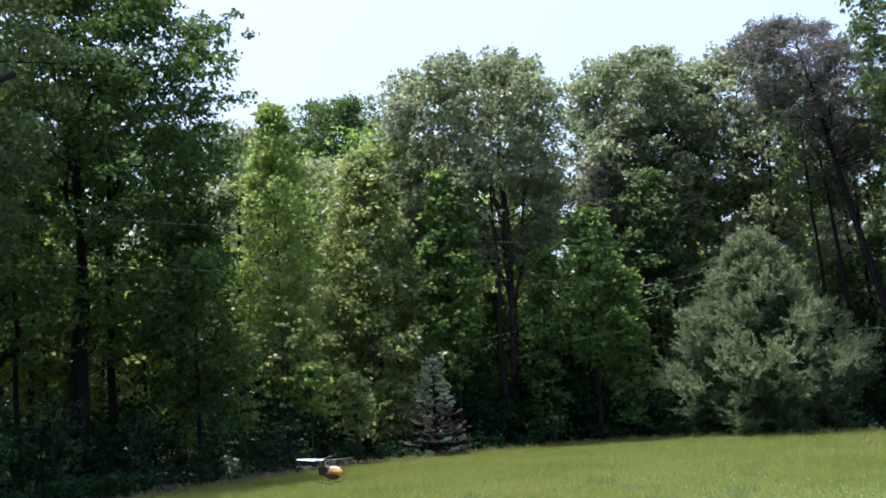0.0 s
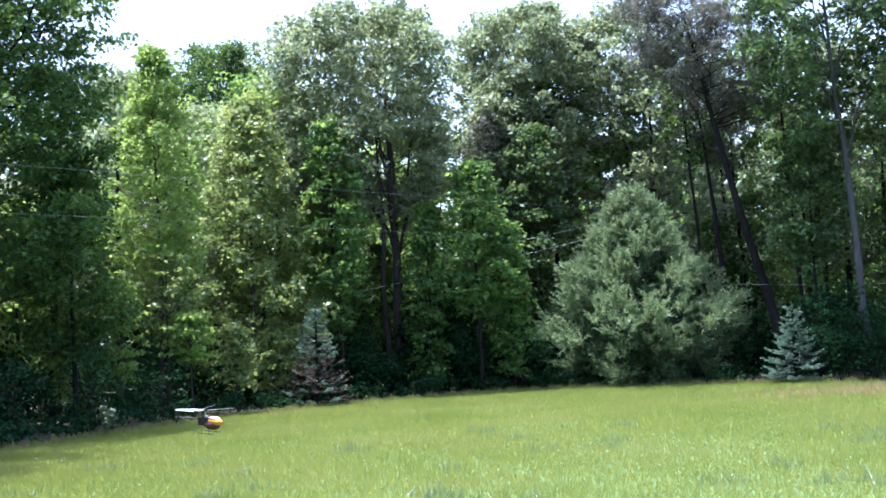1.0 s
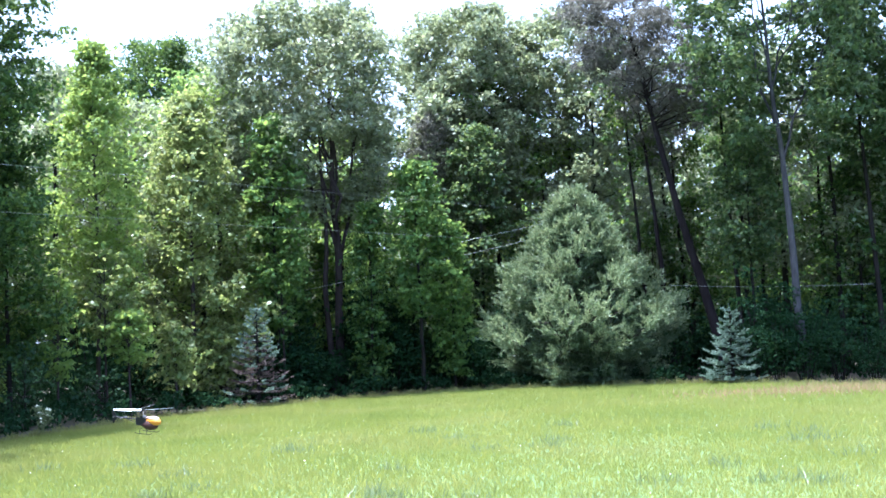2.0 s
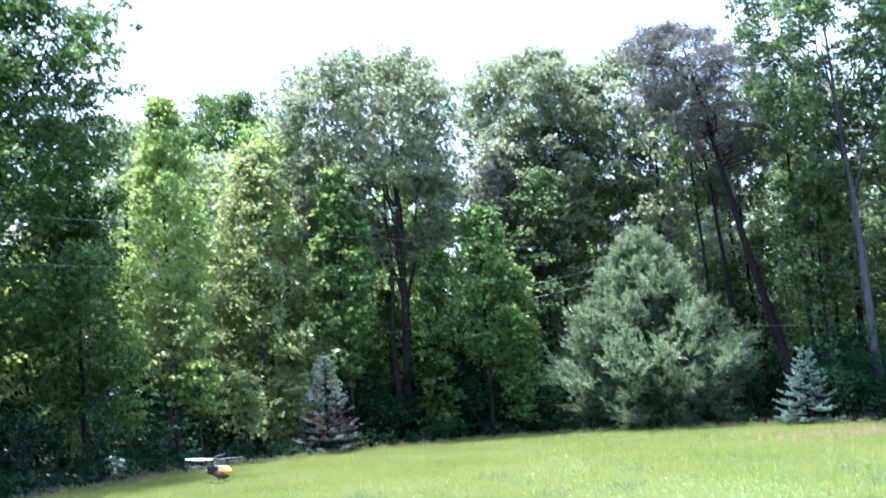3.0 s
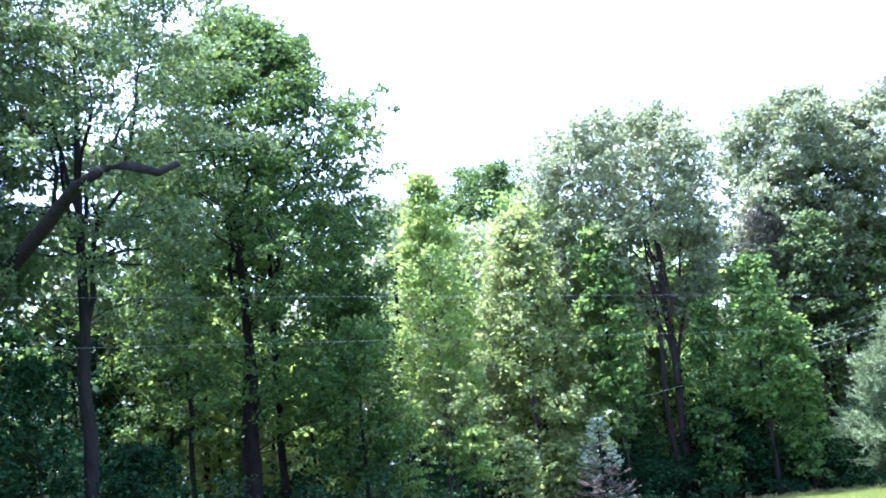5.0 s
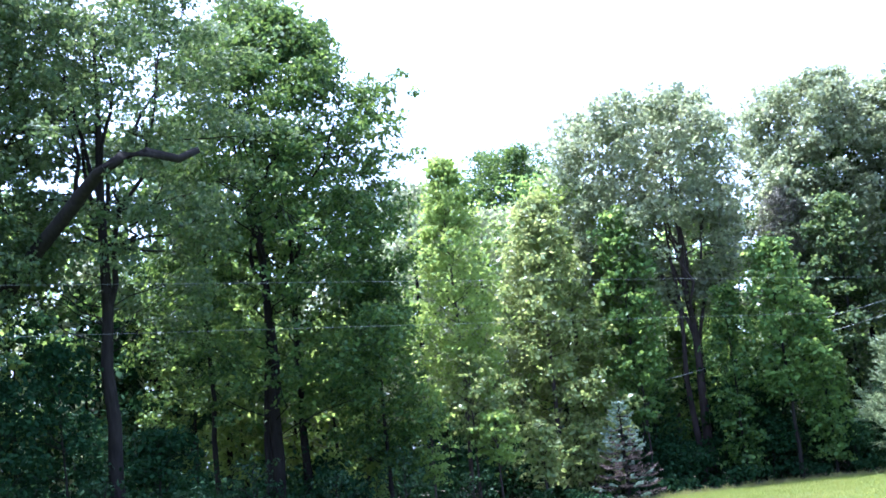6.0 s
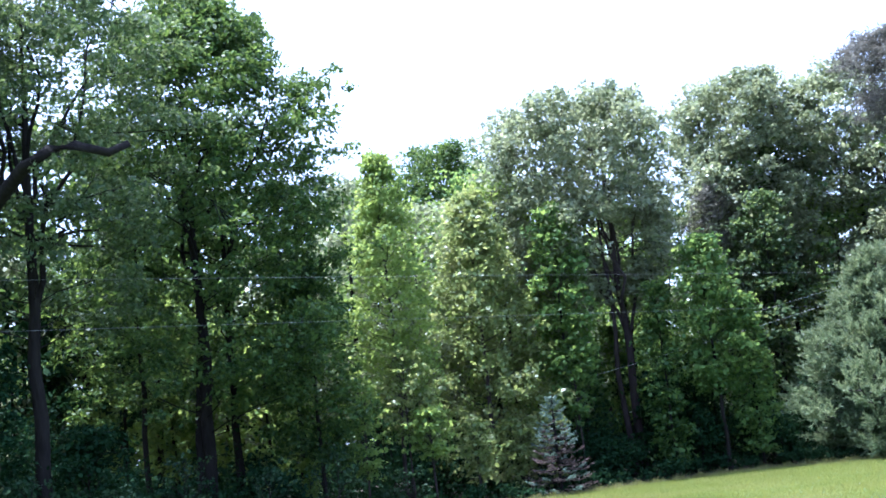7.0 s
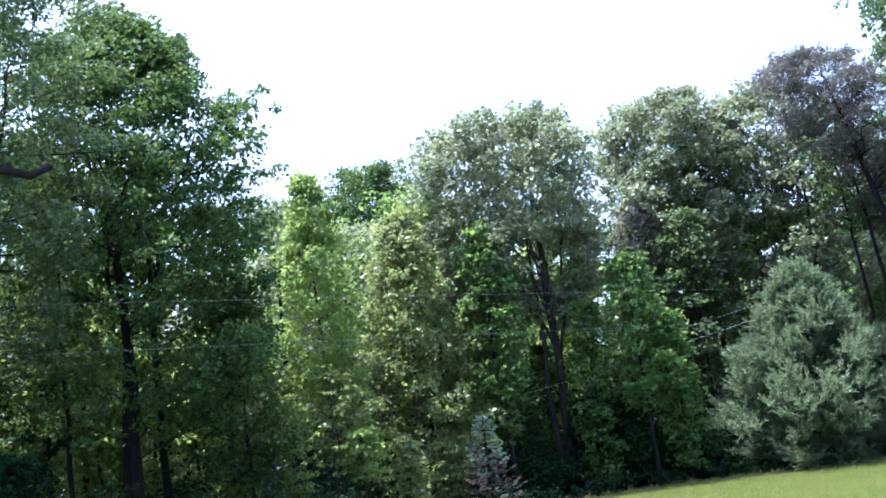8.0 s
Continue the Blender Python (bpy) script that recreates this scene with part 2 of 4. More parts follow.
def tree(name, seed, place, height, base, radius, shape, leaf, bark, trunk_r, limbs=26, twigs=2, lobe=0.55, per=260,
         size=(0.15, 0.11), lean=(0, 0), second=None, rise_limb=0.45, shift=(0, 0), vase=1.0, fill=0, flat=0.72, sides=5, inner=1, bare=0.0, bare_top=0.5, boughs=()):
    """A tree: tapered trunk with limbs and twigs, and a crown of leafy lobes at their ends."""
    rng = np.random.default_rng(seed)
    root = new(name)
    root.location = place
    tv, tf = [], []
    top = (lean[0], lean[1], height * (0.95 if vase >= 1 else 0.88))
    pts = crooked(rng, (0, 0, -0.15), top, 12, 0.03 * height / 10)
    rad = [trunk_r * (1.35 if i == 0 else 1.0) * (1 - 0.93 * i / 11) ** 0.8 for i in range(12)]
    tube(tv, tf, pts, rad, 9)
    if second:
        p2 = crooked(rng, (second[0] * 0.4, second[1] * 0.4, -0.15), (second[0], second[1], height * 0.75), 9, 0.05)
        tube(tv, tf, p2, [trunk_r * 0.75 * (1 - 0.85 * i / 8) for i in range(9)], 8)
    for line, r in boughs:
        pl = [np.array(p) - np.array(place) for p in line]
        tube(tv, tf, pl, [r * (1 - 0.6 * i / (len(pl) - 1)) for i in range(len(pl))], 8)
    centres, radii = [], []
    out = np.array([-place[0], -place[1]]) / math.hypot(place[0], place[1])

    def open_to_camera(p, r):
        # leaf is left out on the side that faces the camera, so the stem shows
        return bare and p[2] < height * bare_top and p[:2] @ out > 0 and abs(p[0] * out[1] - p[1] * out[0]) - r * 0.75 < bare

    zs = np.linspace(0, 1, 12)
    forks = []
    if vase < 1:
        # the stem forks into a few leaders that carry the limbs
        for k in range(7):
            f = vase * (0.6 + 0.4 * k / 6)
            p0 = np.array([np.interp(f, zs, pts[:, i]) for i in range(3)])
            u, az = rng.uniform(0.6, 0.92), k * 2.39996 + rng.uniform(-0.4, 0.4)
            rr = radius * np.interp(u, *shape) * rng.uniform(0.35, 0.72)
            p1 = np.array([top[0] * u + shift[0] + math.cos(az) * rr, top[1] * u + shift[1] + math.sin(az) * rr, base + (height - base) * u])
            line = crooked(rng, p0, p1, 9, 0.09 * rr)
            r0 = trunk_r * (1 - f) ** 0.6 * 0.55
            tube(tv, tf, line, [r0 * (1 - 0.85 * i / 8) for i in range(9)], 6)
            forks += list(zip(line[2:], [r0 * (1 - 0.85 * i / 8) for i in range(2, 9)]))
    for k in range(limbs):
        u = (k + rng.uniform(0.1, 0.9)) / limbs
        lr = lobe * rng.uniform(0.65, 1.35)
        tip_r = max(0.05, radius * np.interp(u, *shape) * rng.uniform(0.75, 1.06) - lr * 0.7)
        tip_z = min(base + (height - base) * u, height - lr * flat)
        az = k * 2.39996 + rng.uniform(-0.5, 0.5)
        start_z = max(tip_z - tip_r * rise_limb - 0.2, min(base * 0.75, tip_z * 0.8))
        s = min(max((start_z + 0.15) / (top[2] + 0.15), 0), 0.98)
        s = s if s < vase else vase * rng.uniform(0.75, 1.0)
        p0 = np.array([np.interp(s, zs, pts[:, i]) for i in range(3)])
        ax = np.array([top[0] * u + shift[0], top[1] * u + shift[1]])
        p1 = np.array([ax[0] + math.cos(az) * tip_r, ax[1] + math.sin(az) * tip_r, tip_z])
        if open_to_camera(p1, lr):
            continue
        r0 = max(0.012, trunk_r * (1 - s) ** 0.6 * (0.2 + 0.2 * u))
        if tip_z < 0.55 * height:
            r0 *= 0.55
        near_fork = [(np.linalg.norm(q - p1), q, r) for q, r in forks if q[2] < p1[2] - 0.15]
        if near_fork:
            gap, q, r = min(near_fork, key=lambda e: e[0])
            if gap < np.linalg.norm(p0 - p1):
                p0, r0 = q, max(0.012, r * 0.6)
        line = crooked(rng, p0, p1, 6, 0.1 * tip_r)
        clear = bare and tip_z < 0.5 * height and k % 5  # most low limbs are left out to suit the camera's view, their leaves stay
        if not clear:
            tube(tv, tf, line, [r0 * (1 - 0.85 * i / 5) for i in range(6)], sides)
        for w in range(twigs):
            f = rng.uniform(0.4, 0.95)
            q0 = np.array([np.interp(f, np.linspace(0, 1, 6), line[:, i]) for i in range(3)])
            d = unit(p1 - p0 + rng.normal(size=3) * 0.8 * np.linalg.norm(p1 - p0))
            q1 = q0 + d * (0.2 + tip_r * rng.uniform(0.15, 0.4))
            q1[2] = min(q1[2], height - 0.2)
            tube(tv, tf, [q0, (q0 + q1) / 2 + rng.normal(size=3) * 0.04, q1], [r0 * 0.4, r0 * 0.28, r0 * 0.1], 3)
            centres.append(q1)
            radii.append(lobe * rng.uniform(0.4, 0.8))
        centres.append(p1)
        radii.append(lr)
        if tip_r > 0.9 and inner:
            centres.append(line[3] + rng.normal(size=3) * 0.12)
            radii.append(lr * 0.6)
    for k in range(fill):
        u = 0.02 + 0.95 * rng.uniform() ** 0.7
        az, lr = rng.uniform(0, 6.283), lobe * rng.uniform(0.7, 1.35)
        rr = max(0, radius * np.interp(u, *shape) * rng.uniform(0.06, 1.0) ** 0.5 - lr * 0.6)
        q = np.array([lean[0] * u + shift[0] + math.cos(az) * rr, lean[1] * u + shift[1] + math.sin(az) * rr,
                      min(base + (height - base) * u, height - lr * flat)])
        if open_to_camera(q, lr):
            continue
        centres.append(q)
        radii.append(lr)
    centres, radii = np.array(centres), np.array(radii)
    centres[:, 2] = np.clip(centres[:, 2], 0.2, height)
    link_mesh("trunk", tv, tf, bark, root, True)
    polygon_mesh("crown", lobed_leaves(rng, centres, radii, per, size, flat), 4, leaf, root)
    return root


def shrub(name, seed, place, height, radius, leaf, stems=8, per=110, size=(0.10, 0.07), clump=0.3):
    rng = np.random.default_rng(seed)
    root = new(name)
    root.location = place
    tv, tf, centres = [], [], []
    for k in range(stems):
        az, r = rng.uniform(0, 6.28), radius * rng.uniform(0.15, 1) ** 0.7
        p1 = np.array([math.cos(az) * r, math.sin(az) * r, height * rng.uniform(0.55, 1.0) * (1 - 0.4 * (r / radius) ** 2)])
        line = crooked(rng, (p1[0] * 0.2, p1[1] * 0.2, -0.05), p1, 6, 0.04)
        tube(tv, tf, line, [0.022 * (1 - 0.8 * i / 5) for i in range(6)], 5)
        for f in (2, 3, 4, 5):
            for w in range(2):
                centres.append(line[f] + rng.normal(size=3) * radius * 0.22)
    centres = np.array(centres)
    centres[:, 2] = np.maximum(centres[:, 2], 0.12)
    radii = clump * rng.uniform(0.6, 1.3, len(centres))
    link_mesh("stem", tv, tf, BARK_DARK, root, True)
    polygon_mesh("foliage", lobed_leaves(rng, centres, radii, per, size, 0.7), 4, leaf, root)
    return root


def needle_corners(rng, base, tip, per, length, width, splay=0.8):
    """Needles that stand off twigs from base to tip, pointing forwards; thin kites."""
    n = len(base)
    i = np.repeat(np.arange(n), per)
    f = rng.uniform(0, 1, len(i))[:, None]
    p = base[i] + (tip[i] - base[i]) * f
    d = unit(unit(tip - base)[i] + unit(rng.normal(size=(len(i), 3))) * splay)
    le = (length * rng.uniform(0.65, 1.2, len(i)))[:, None]
    side = unit(np.cross(d, rng.normal(size=(len(i), 3)))) * width
    co = np.empty((len(i), 4, 3))
    co[:, 0] = p
    co[:, 1] = p + d * le * 0.45 + side * 0.5
    co[:, 2] = p + d * le
    co[:, 3] = p + d * le * 0.45 - side * 0.5
    return co.reshape(-1, 3)


def soft_pine(name, seed, place, height, radius):
    """A broad young white pine: whorls of upswept limbs that end in plumes of long soft needles."""
    rng = np.random.default_rng(seed)
    root = new(name)
    root.location = place
    tv, tf = [], []
    pts = crooked(rng, (0, 0, -0.15), (0.05, 0, height * 0.97), 10, 0.03)
    tube(tv, tf, pts, [0.13 * (1 - 0.93 * i / 9) for i in range(10)], 9)
    prof = ([0, 0.1, 0.22, 0.34, 0.45, 0.57, 0.71, 0.86, 0.95, 1], [0.55, 0.78, 0.92, 1.0, 0.9, 0.66, 0.47, 0.31, 0.18, 0.06])
    outer, inner = ([], []), ([], [])

    def plume(q, d, length, twigs, where):
        for w in range(twigs):
            b = q + rng.normal(size=3) * 0.05 - d * length * rng.uniform(0.0, 0.5)
            where[0].append(b)
            where[1].append(b + unit(d + rng.normal(size=3) * 0.4) * length * rng.uniform(0.55, 1.1))

    z, level = 0.3, 0
    while z < height * 0.97:
        u = z / height
        count = 11 if u < 0.45 else 9 if u < 0.75 else 6
        for k in range(count):
            az = level * 0.9 + k * 2 * math.pi / count + rng.uniform(-0.3, 0.3)
            ln = max(0.12, radius * np.interp(u, *prof) * rng.choice([rng.uniform(0.62, 0.84), rng.uniform(0.84, 0.98), rng.uniform(0.95, 1.1)]) - 0.2)
            out = np.array([math.cos(az), math.sin(az), 0])
            side = np.array([-out[1], out[0], 0])
            lift = 0.3 + 0.65 * u
            p0 = np.array([0, 0, max(0.15, z - ln * lift * 0.8)])
            p1 = out * ln + [0, 0, z + rng.uniform(-0.12, 0.12)]
            line = crooked(rng, p0, p1, 7, 0.03)
            line[2:5, 2] -= 0.06 * ln
            tube(tv, tf, line, [0.03 * (1 - u * 0.6) * (1 - 0.85 * i / 6) for i in range(7)], 5)
            size = 0.6 - 0.2 * u
            up = unit(out * (1.0 - 0.55 * u) + [0, 0, 0.5 + 0.6 * u])
            leafy = outer if u > 0.24 or k % 3 else inner  # some low boughs get the darker needles, as shade
            plume(p1, up, size, 12, leafy)
            for f, sgn in ((0.86, 1), (0.8, -1), (0.64, 1), (0.56, -1), (0.42, 1), (0.32, -1)):
                if f * ln < 0.25:
                    continue
                q0 = np.array([np.interp(f, np.linspace(0, 1, 7), line[:, i]) for i in range(3)])
                q1 = q0 + side * sgn * rng.uniform(0.12, 0.34) * min(1.0, ln) + out * 0.12 + [0, 0, 0.05]
                tube(tv, tf, [q0, q1], [0.009, 0.005], 4)
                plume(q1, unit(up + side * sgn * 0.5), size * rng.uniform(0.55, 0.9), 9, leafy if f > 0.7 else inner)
        z += 0.31
        level += 1
    plume(np.array([0, 0, height - 0.3]), np.array([0, 0, 1.0]), 0.4, 12, outer)
    link_mesh("trunk", tv, tf, BARK_BROWN, root, True)
    polygon_mesh("crown", needle_corners(rng, np.array(outer[0]), np.array(outer[1]), 26, 0.11, 0.024, 0.7), 4, NEEDLE_SOFT, root)
    shade_needles = polygon_mesh("inner_foliage", needle_corners(rng, np.array(inner[0]), np.array(inner[1]), 24, 0.11, 0.026, 0.8), 4, NEEDLE_SHADE, root)
    tagged(shade_needles, "needles inside the crown, its shade put into their darker colour")
    return root


def spruce(name, seed, place, height, radius, step, dry=0.0):
    """A small blue spruce in flat tiers; below the share dry of its height the inner branches are brown."""
    rng = np.random.default_rng(seed)
    root = new(name)
    root.location = place
    tv, tf = [], []
    tube(tv, tf, [(0, 0, -0.1), (0, 0, height * 0.5), (0.01, 0, height * 0.98)], [0.05, 0.03, 0.006], 8)
    sets = {True: ([], []), False: ([], [])}
    z, level = 0.14, 0
    while z < height * 0.97:
        u = z / height
        ln0 = radius * (1 - u) ** 0.85 * (0.8 + 0.2 * min(1, u / 0.15)) + 0.05
        count = 12 if u < 0.6 else 8
        for k in range(count):
            az = level * 0.5 + k * 2 * math.pi / count + rng.uniform(-0.15, 0.15)
            ln = ln0 * rng.uniform(0.68, 1.15)
            out = np.array([math.cos(az), math.sin(az), 0])
            lat = np.array([-out[1], out[0], 0])
            p0 = np.array([0, 0, max(0.08, z + step * rng.uniform(-0.35, 0.35))])
            mid = out * ln * 0.6 + [0, 0, p0[2] - ln * 0.05]
            p1 = out * ln + [0, 0, p0[2] + ln * (0.06 + 0.25 * u)]
            tube(tv, tf, [p0, mid, p1], [0.012, 0.008, 0.003], 4)
            brown = u < dry * rng.uniform(0.8, 1.2)
            gone = u < dry * 0.62 and rng.uniform() < 0.7
            for f0 in (0.35, 0.7):
                b, t = sets[bool(brown)]
                b.append(p0 + (mid - p0) * f0)
                t.append(p0 + (mid - p0) * (f0 + 0.35))
            b, t = sets[bool(gone)]
            b.append(mid)
            t.append(p1)
            for w in range(max(3, int(ln * 17))):
                f = rng.uniform(0.25, 0.97)
                q = mid + (p1 - mid) * (f - 0.6) / 0.4 if f > 0.6 else p0 + (mid - p0) * f / 0.6
                b, t = sets[bool(gone or (brown and f < 0.62))]
                sgn = 1 if w % 2 else -1
                b.append(q)
                t.append(q + unit(out + lat * sgn * 0.9 + [0, 0, 0.12]) * ln * 0.32 * (1.2 - f))
        z += step * (1 - 0.3 * u)
        level += 1
    b, t = sets[False]
    b.append(np.array([0, 0, height * 0.85]))
    t.append(np.array([0, 0, height]))
    link_mesh("trunk", tv, tf, BARK_DARK, root, True)
    polygon_mesh("crown", needle_corners(rng, np.array(b), np.array(t), 24, 0.042, 0.024, 0.75), 4, NEEDLE_SPRUCE, root)
    b, t = sets[True]
    if b:
        dead = polygon_mesh("dead_foliage", needle_corners(rng, np.array(b), np.array(t), 12, 0.042, 0.012, 1.0), 4, NEEDLE_DEAD, root)
        tagged(dead, "dry rust-brown inner branches")
    return root


# ---- ground ----
def ground_material():
    m, n, l, b = material("ground_grass_and_litter")
    tex = n.new("ShaderNodeTexCoord")
    a = n.new("ShaderNodeTexNoise")
    a.inputs["Scale"].default_value = 0.35
    a.inputs["Detail"].default_value = 3
    c = n.new("ShaderNodeTexNoise")
    c.inputs["Scale"].default_value = 14.0
    c.inputs["Detail"].default_value = 5
    l.new(tex.outputs["Object"], a.inputs["Vector"])
    l.new(tex.outputs["Object"], c.inputs["Vector"])
    ra = ramp(n, [(0.35, (0.07, 0.12, 0.032)), (0.65, (0.105, 0.152, 0.05))])
    rc = ramp(n, [(0.35, (0.065, 0.105, 0.03)), (0.65, (0.105, 0.152, 0.05))])
    l.new(a.outputs["Fac"], ra.inputs[0])
    l.new(c.outputs["Fac"], rc.inputs[0])
    mx = n.new("ShaderNodeMix")
    mx.data_type = "RGBA"
    mx.inputs["Factor"].default_value = 0.45
    l.new(ra.outputs[0], mx.inputs["A"])
    l.new(rc.outputs[0], mx.inputs["B"])
    l.new(mx.outputs["Result"], b.inputs["Base Color"])
    b.inputs["Roughness"].default_value = 0.95
    bp = n.new("ShaderNodeBump")
    bp.inputs["Distance"].default_value = 0.05
    l.new(c.outputs["Fac"], bp.inputs["Height"])
    l.new(bp.outputs[0], b.inputs["Normal"])
    return m


def litter_material():
    m, n, l, b = material("leaf_litter")
    tex = n.new("ShaderNodeTexCoord")
    c = n.new("ShaderNodeTexVoronoi")
    c.inputs["Scale"].default_value = 9.0
    a = n.new("ShaderNodeTexNoise")
    a.inputs["Scale"].default_value = 1.2
    l.new(tex.outputs["Object"], c.inputs["Vector"])
    l.new(tex.outputs["Object"], a.inputs["Vector"])
    r = ramp(n, [(0.2, (0.025, 0.02, 0.013)), (0.8, (0.07, 0.052, 0.034))])
    l.new(c.outputs["Color"], r.inputs[0])
    g = ramp(n, [(0.45, (0.06, 0.045, 0.03)), (0.62, (0.03, 0.05, 0.016))])
    l.new(a.outputs["Fac"], g.inputs[0])
    mx = n.new("ShaderNodeMix")
    mx.data_type = "RGBA"
    mx.inputs["Factor"].default_value = 0.5
    l.new(r.outputs[0], mx.inputs["A"])
    l.new(g.outputs[0], mx.inputs["B"])
    l.new(mx.outputs["Result"], b.inputs["Base Color"])
    b.inputs["Roughness"].default_value = 0.95
    bp = n.new("ShaderNodeBump")
    bp.inputs["Distance"].default_value = 0.04
    l.new(c.outputs["Distance"], bp.inputs["Height"])
    l.new(bp.outputs[0], b.inputs["Normal"])
    return m


GRASS_SOIL, LITTER = ground_material(), litter_material()


def build_ground():
    verts, faces = [(0, 0, 0)], []
    azs = list(range(-180, 180, 4))
    for a in azs:
        for r in (edge(a), 75, 1500):
            verts.append(tuple(at(a, r)))
    bm = bmesh.new()
    bv = [bm.verts.new(v) for v in verts]
    n = len(azs)
    for i in range(n):
        j = (i + 1) % n
        f = bm.faces.new((bv[0], bv[1 + 3 * j], bv[1 + 3 * i]))
        f.material_index = 0
        for k in (0, 1):
            f = bm.faces.new((bv[1 + 3 * i + k], bv[1 + 3 * j + k], bv[2 + 3 * j + k], bv[2 + 3 * i + k]))
            f.material_index = 1
    bmesh.ops.recalc_face_normals(bm, faces=bm.faces)
    me = bpy.data.meshes.new("ground")
    bm.to_mesh(me)
    bm.free()
    me.materials.append(GRASS_SOIL)
    me.materials.append(LITTER)
    if me.polygons[0].normal.z < 0:
        me.flip_normals()
    tagged(new("ground", me), "flat mown field meeting shaded woodland leaf litter", "ground", kind="structure")


build_ground()

GRASS = leaf_material("grass_blades", (0.100, 0.150, 0.034), (0.147, 0.187, 0.048), (0.196, 0.216, 0.070), 0.4, 0.6, 0.2, 0.16, 0.9, 0.4)


def build_grass(count=540000):
    """Blades of mown meadow grass over the part of the field in view."""
    rng = np.random.default_rng(11)
    az = rng.uniform(-42, 26, count)
    lim = edge(az) + 0.25
    r = 5.5 + (lim - 5.5) * rng.uniform(0, 1, count) ** 0.8
    a = np.radians(az)
    p = np.stack([np.sin(a) * r, np.cos(a) * r, np.zeros(count)], 1)
    drift = 0.5 + 0.5 * np.sin(p[:, 0] * 1.1 + 2 * np.sin(p[:, 1] * 0.5)) * np.sin(p[:, 1] * 0.9 + 1.5 * np.sin(p[:, 0] * 0.7))
    h = rng.uniform(0.03, 0.065, count) * (0.8 + 0.4 * drift)
    tall = rng.uniform(0, 1, count) < 0.02
    h[tall] *= rng.uniform(1.3, 2.0, tall.sum())
    w = 0.004 + 0.0006 * r
    th = rng.uniform(0, 2 * np.pi, count)
    side = np.stack([np.cos(th), np.sin(th), np.zeros(count)], 1) * w[:, None] * 0.5
    tip = p + np.stack([rng.normal(size=count) * 0.35 * h, rng.normal(size=count) * 0.35 * h, h], 1)
    co = np.stack([p - side, p + side, tip], 1).reshape(-1, 3)
    ob = polygon_mesh("grass", co, 3, GRASS)
    tagged(ob, "bright sunlit yellow-green grass of a mown field", "grass", kind="stuff")


build_grass()

# ---- the wood: trees along the edge, from left to right ----
def big(name, seed, az, d, top_el, base_el, half_deg, shape, leaf, bark, trunk_r, label, **more):
    h = rise(top_el, d)
    if more["size"][1] > 0.05:  # broad leaves, not needles
        k = 0.85 if d < 23 else 1.0 if d < 26 else 1.25
        more["size"], more["per"] = tuple(k * v for v in more["size"]), more["per"] / k**2.2
    ob = tree(name, seed, at(az, d), h, max(0.3, rise(base_el, d)), d * math.tan(radians(half_deg)), shape, leaf, bark, trunk_r, **more)
    return tagged(ob, label, "tree", "trees at the wood's edge")


FINE = (0.105, 0.08)
big("oak_tree", 21, -33.0, 20.0, 25.8, 8.5, 7.8, OAK, LEAF_DUSK, BARK_DARK, 0.15, "tall oak with a dark bare lower trunk at the wood's edge", limbs=66, twigs=4, lobe=0.33, vase=0.75, fill=170, per=330, size=FINE, inner=0)
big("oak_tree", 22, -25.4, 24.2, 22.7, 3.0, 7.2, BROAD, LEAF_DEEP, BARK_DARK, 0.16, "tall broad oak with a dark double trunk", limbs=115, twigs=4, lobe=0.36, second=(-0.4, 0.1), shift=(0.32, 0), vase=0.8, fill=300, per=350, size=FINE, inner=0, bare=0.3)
bough = [(-39.0, 20.4, 7.5), (-36.6, 19.2, 10.8), (-34.6, 18.3, 13.2), (-33.2, 17.7, 14.9), (-32.0, 17.4, 15.7), (-30.8, 17.3, 15.9), (-29.2, 17.4, 15.5), (-28.2, 17.5, 15.9)]
big("oak_tree", 39, -39.3, 20.6, 26.5, 8, 6.6, OAK, LEAF_DUSK, BARK_DARK, 0.16, "tall oak with one long arching bough", limbs=60, twigs=4, lobe=0.33, vase=0.75, fill=200, per=330, size=FINE, inner=0,
    boughs=[([at(a, d, rise(e, d)) for a, d, e in bough], 0.14)])
big("poplar_tree", 23, -15.8, 26.6, 14.6, 2.0, 2.5, ([0, 0.2, 0.5, 0.75, 0.92, 1], [0.7, 1.0, 0.95, 0.68, 0.36, 0.1]), LEAF_BRIGHT, BARK_BROWN, 0.055, "slender yellow-green poplar among darker trees", limbs=84, lobe=0.3, size=(0.085, 0.062), per=460, fill=40)
big("maple_tree", 24, -11.3, 29.0, 12.2, -2.6, 4.4, ([0, 0.1, 0.35, 0.6, 0.8, 0.93, 1], [0.9, 1.0, 0.88, 0.66, 0.44, 0.26, 0.1]), LEAF_MAPLE, BARK_BROWN, 0.075, "young bronze-tinted maple leafy to the ground", limbs=84, lobe=0.36, fill=60, per=380, size=(0.10, 0.075))
big("oak_tree", 25, -12.4, 44.0, 14.6, 8, 2.7, OAK, LEAF_DEEP, BARK_DARK, 0.2, "dark oak crown farther back in the wood", limbs=34, lobe=0.6, vase=0.7, fill=50, per=300, size=FINE)
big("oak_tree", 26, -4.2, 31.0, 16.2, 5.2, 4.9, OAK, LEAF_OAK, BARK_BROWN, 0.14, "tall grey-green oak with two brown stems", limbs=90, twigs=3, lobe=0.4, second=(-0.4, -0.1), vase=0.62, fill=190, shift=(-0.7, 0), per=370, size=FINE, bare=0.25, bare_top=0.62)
big("oak_tree", 27, 3.0, 35.0, 15.9, 4.5, 3.8, OAK, LEAF_OAK, BARK_DARK, 0.13, "tall oak with a glossy grey-green crown", limbs=84, twigs=3, lobe=0.4, vase=0.62, fill=190, per=400, size=FINE)
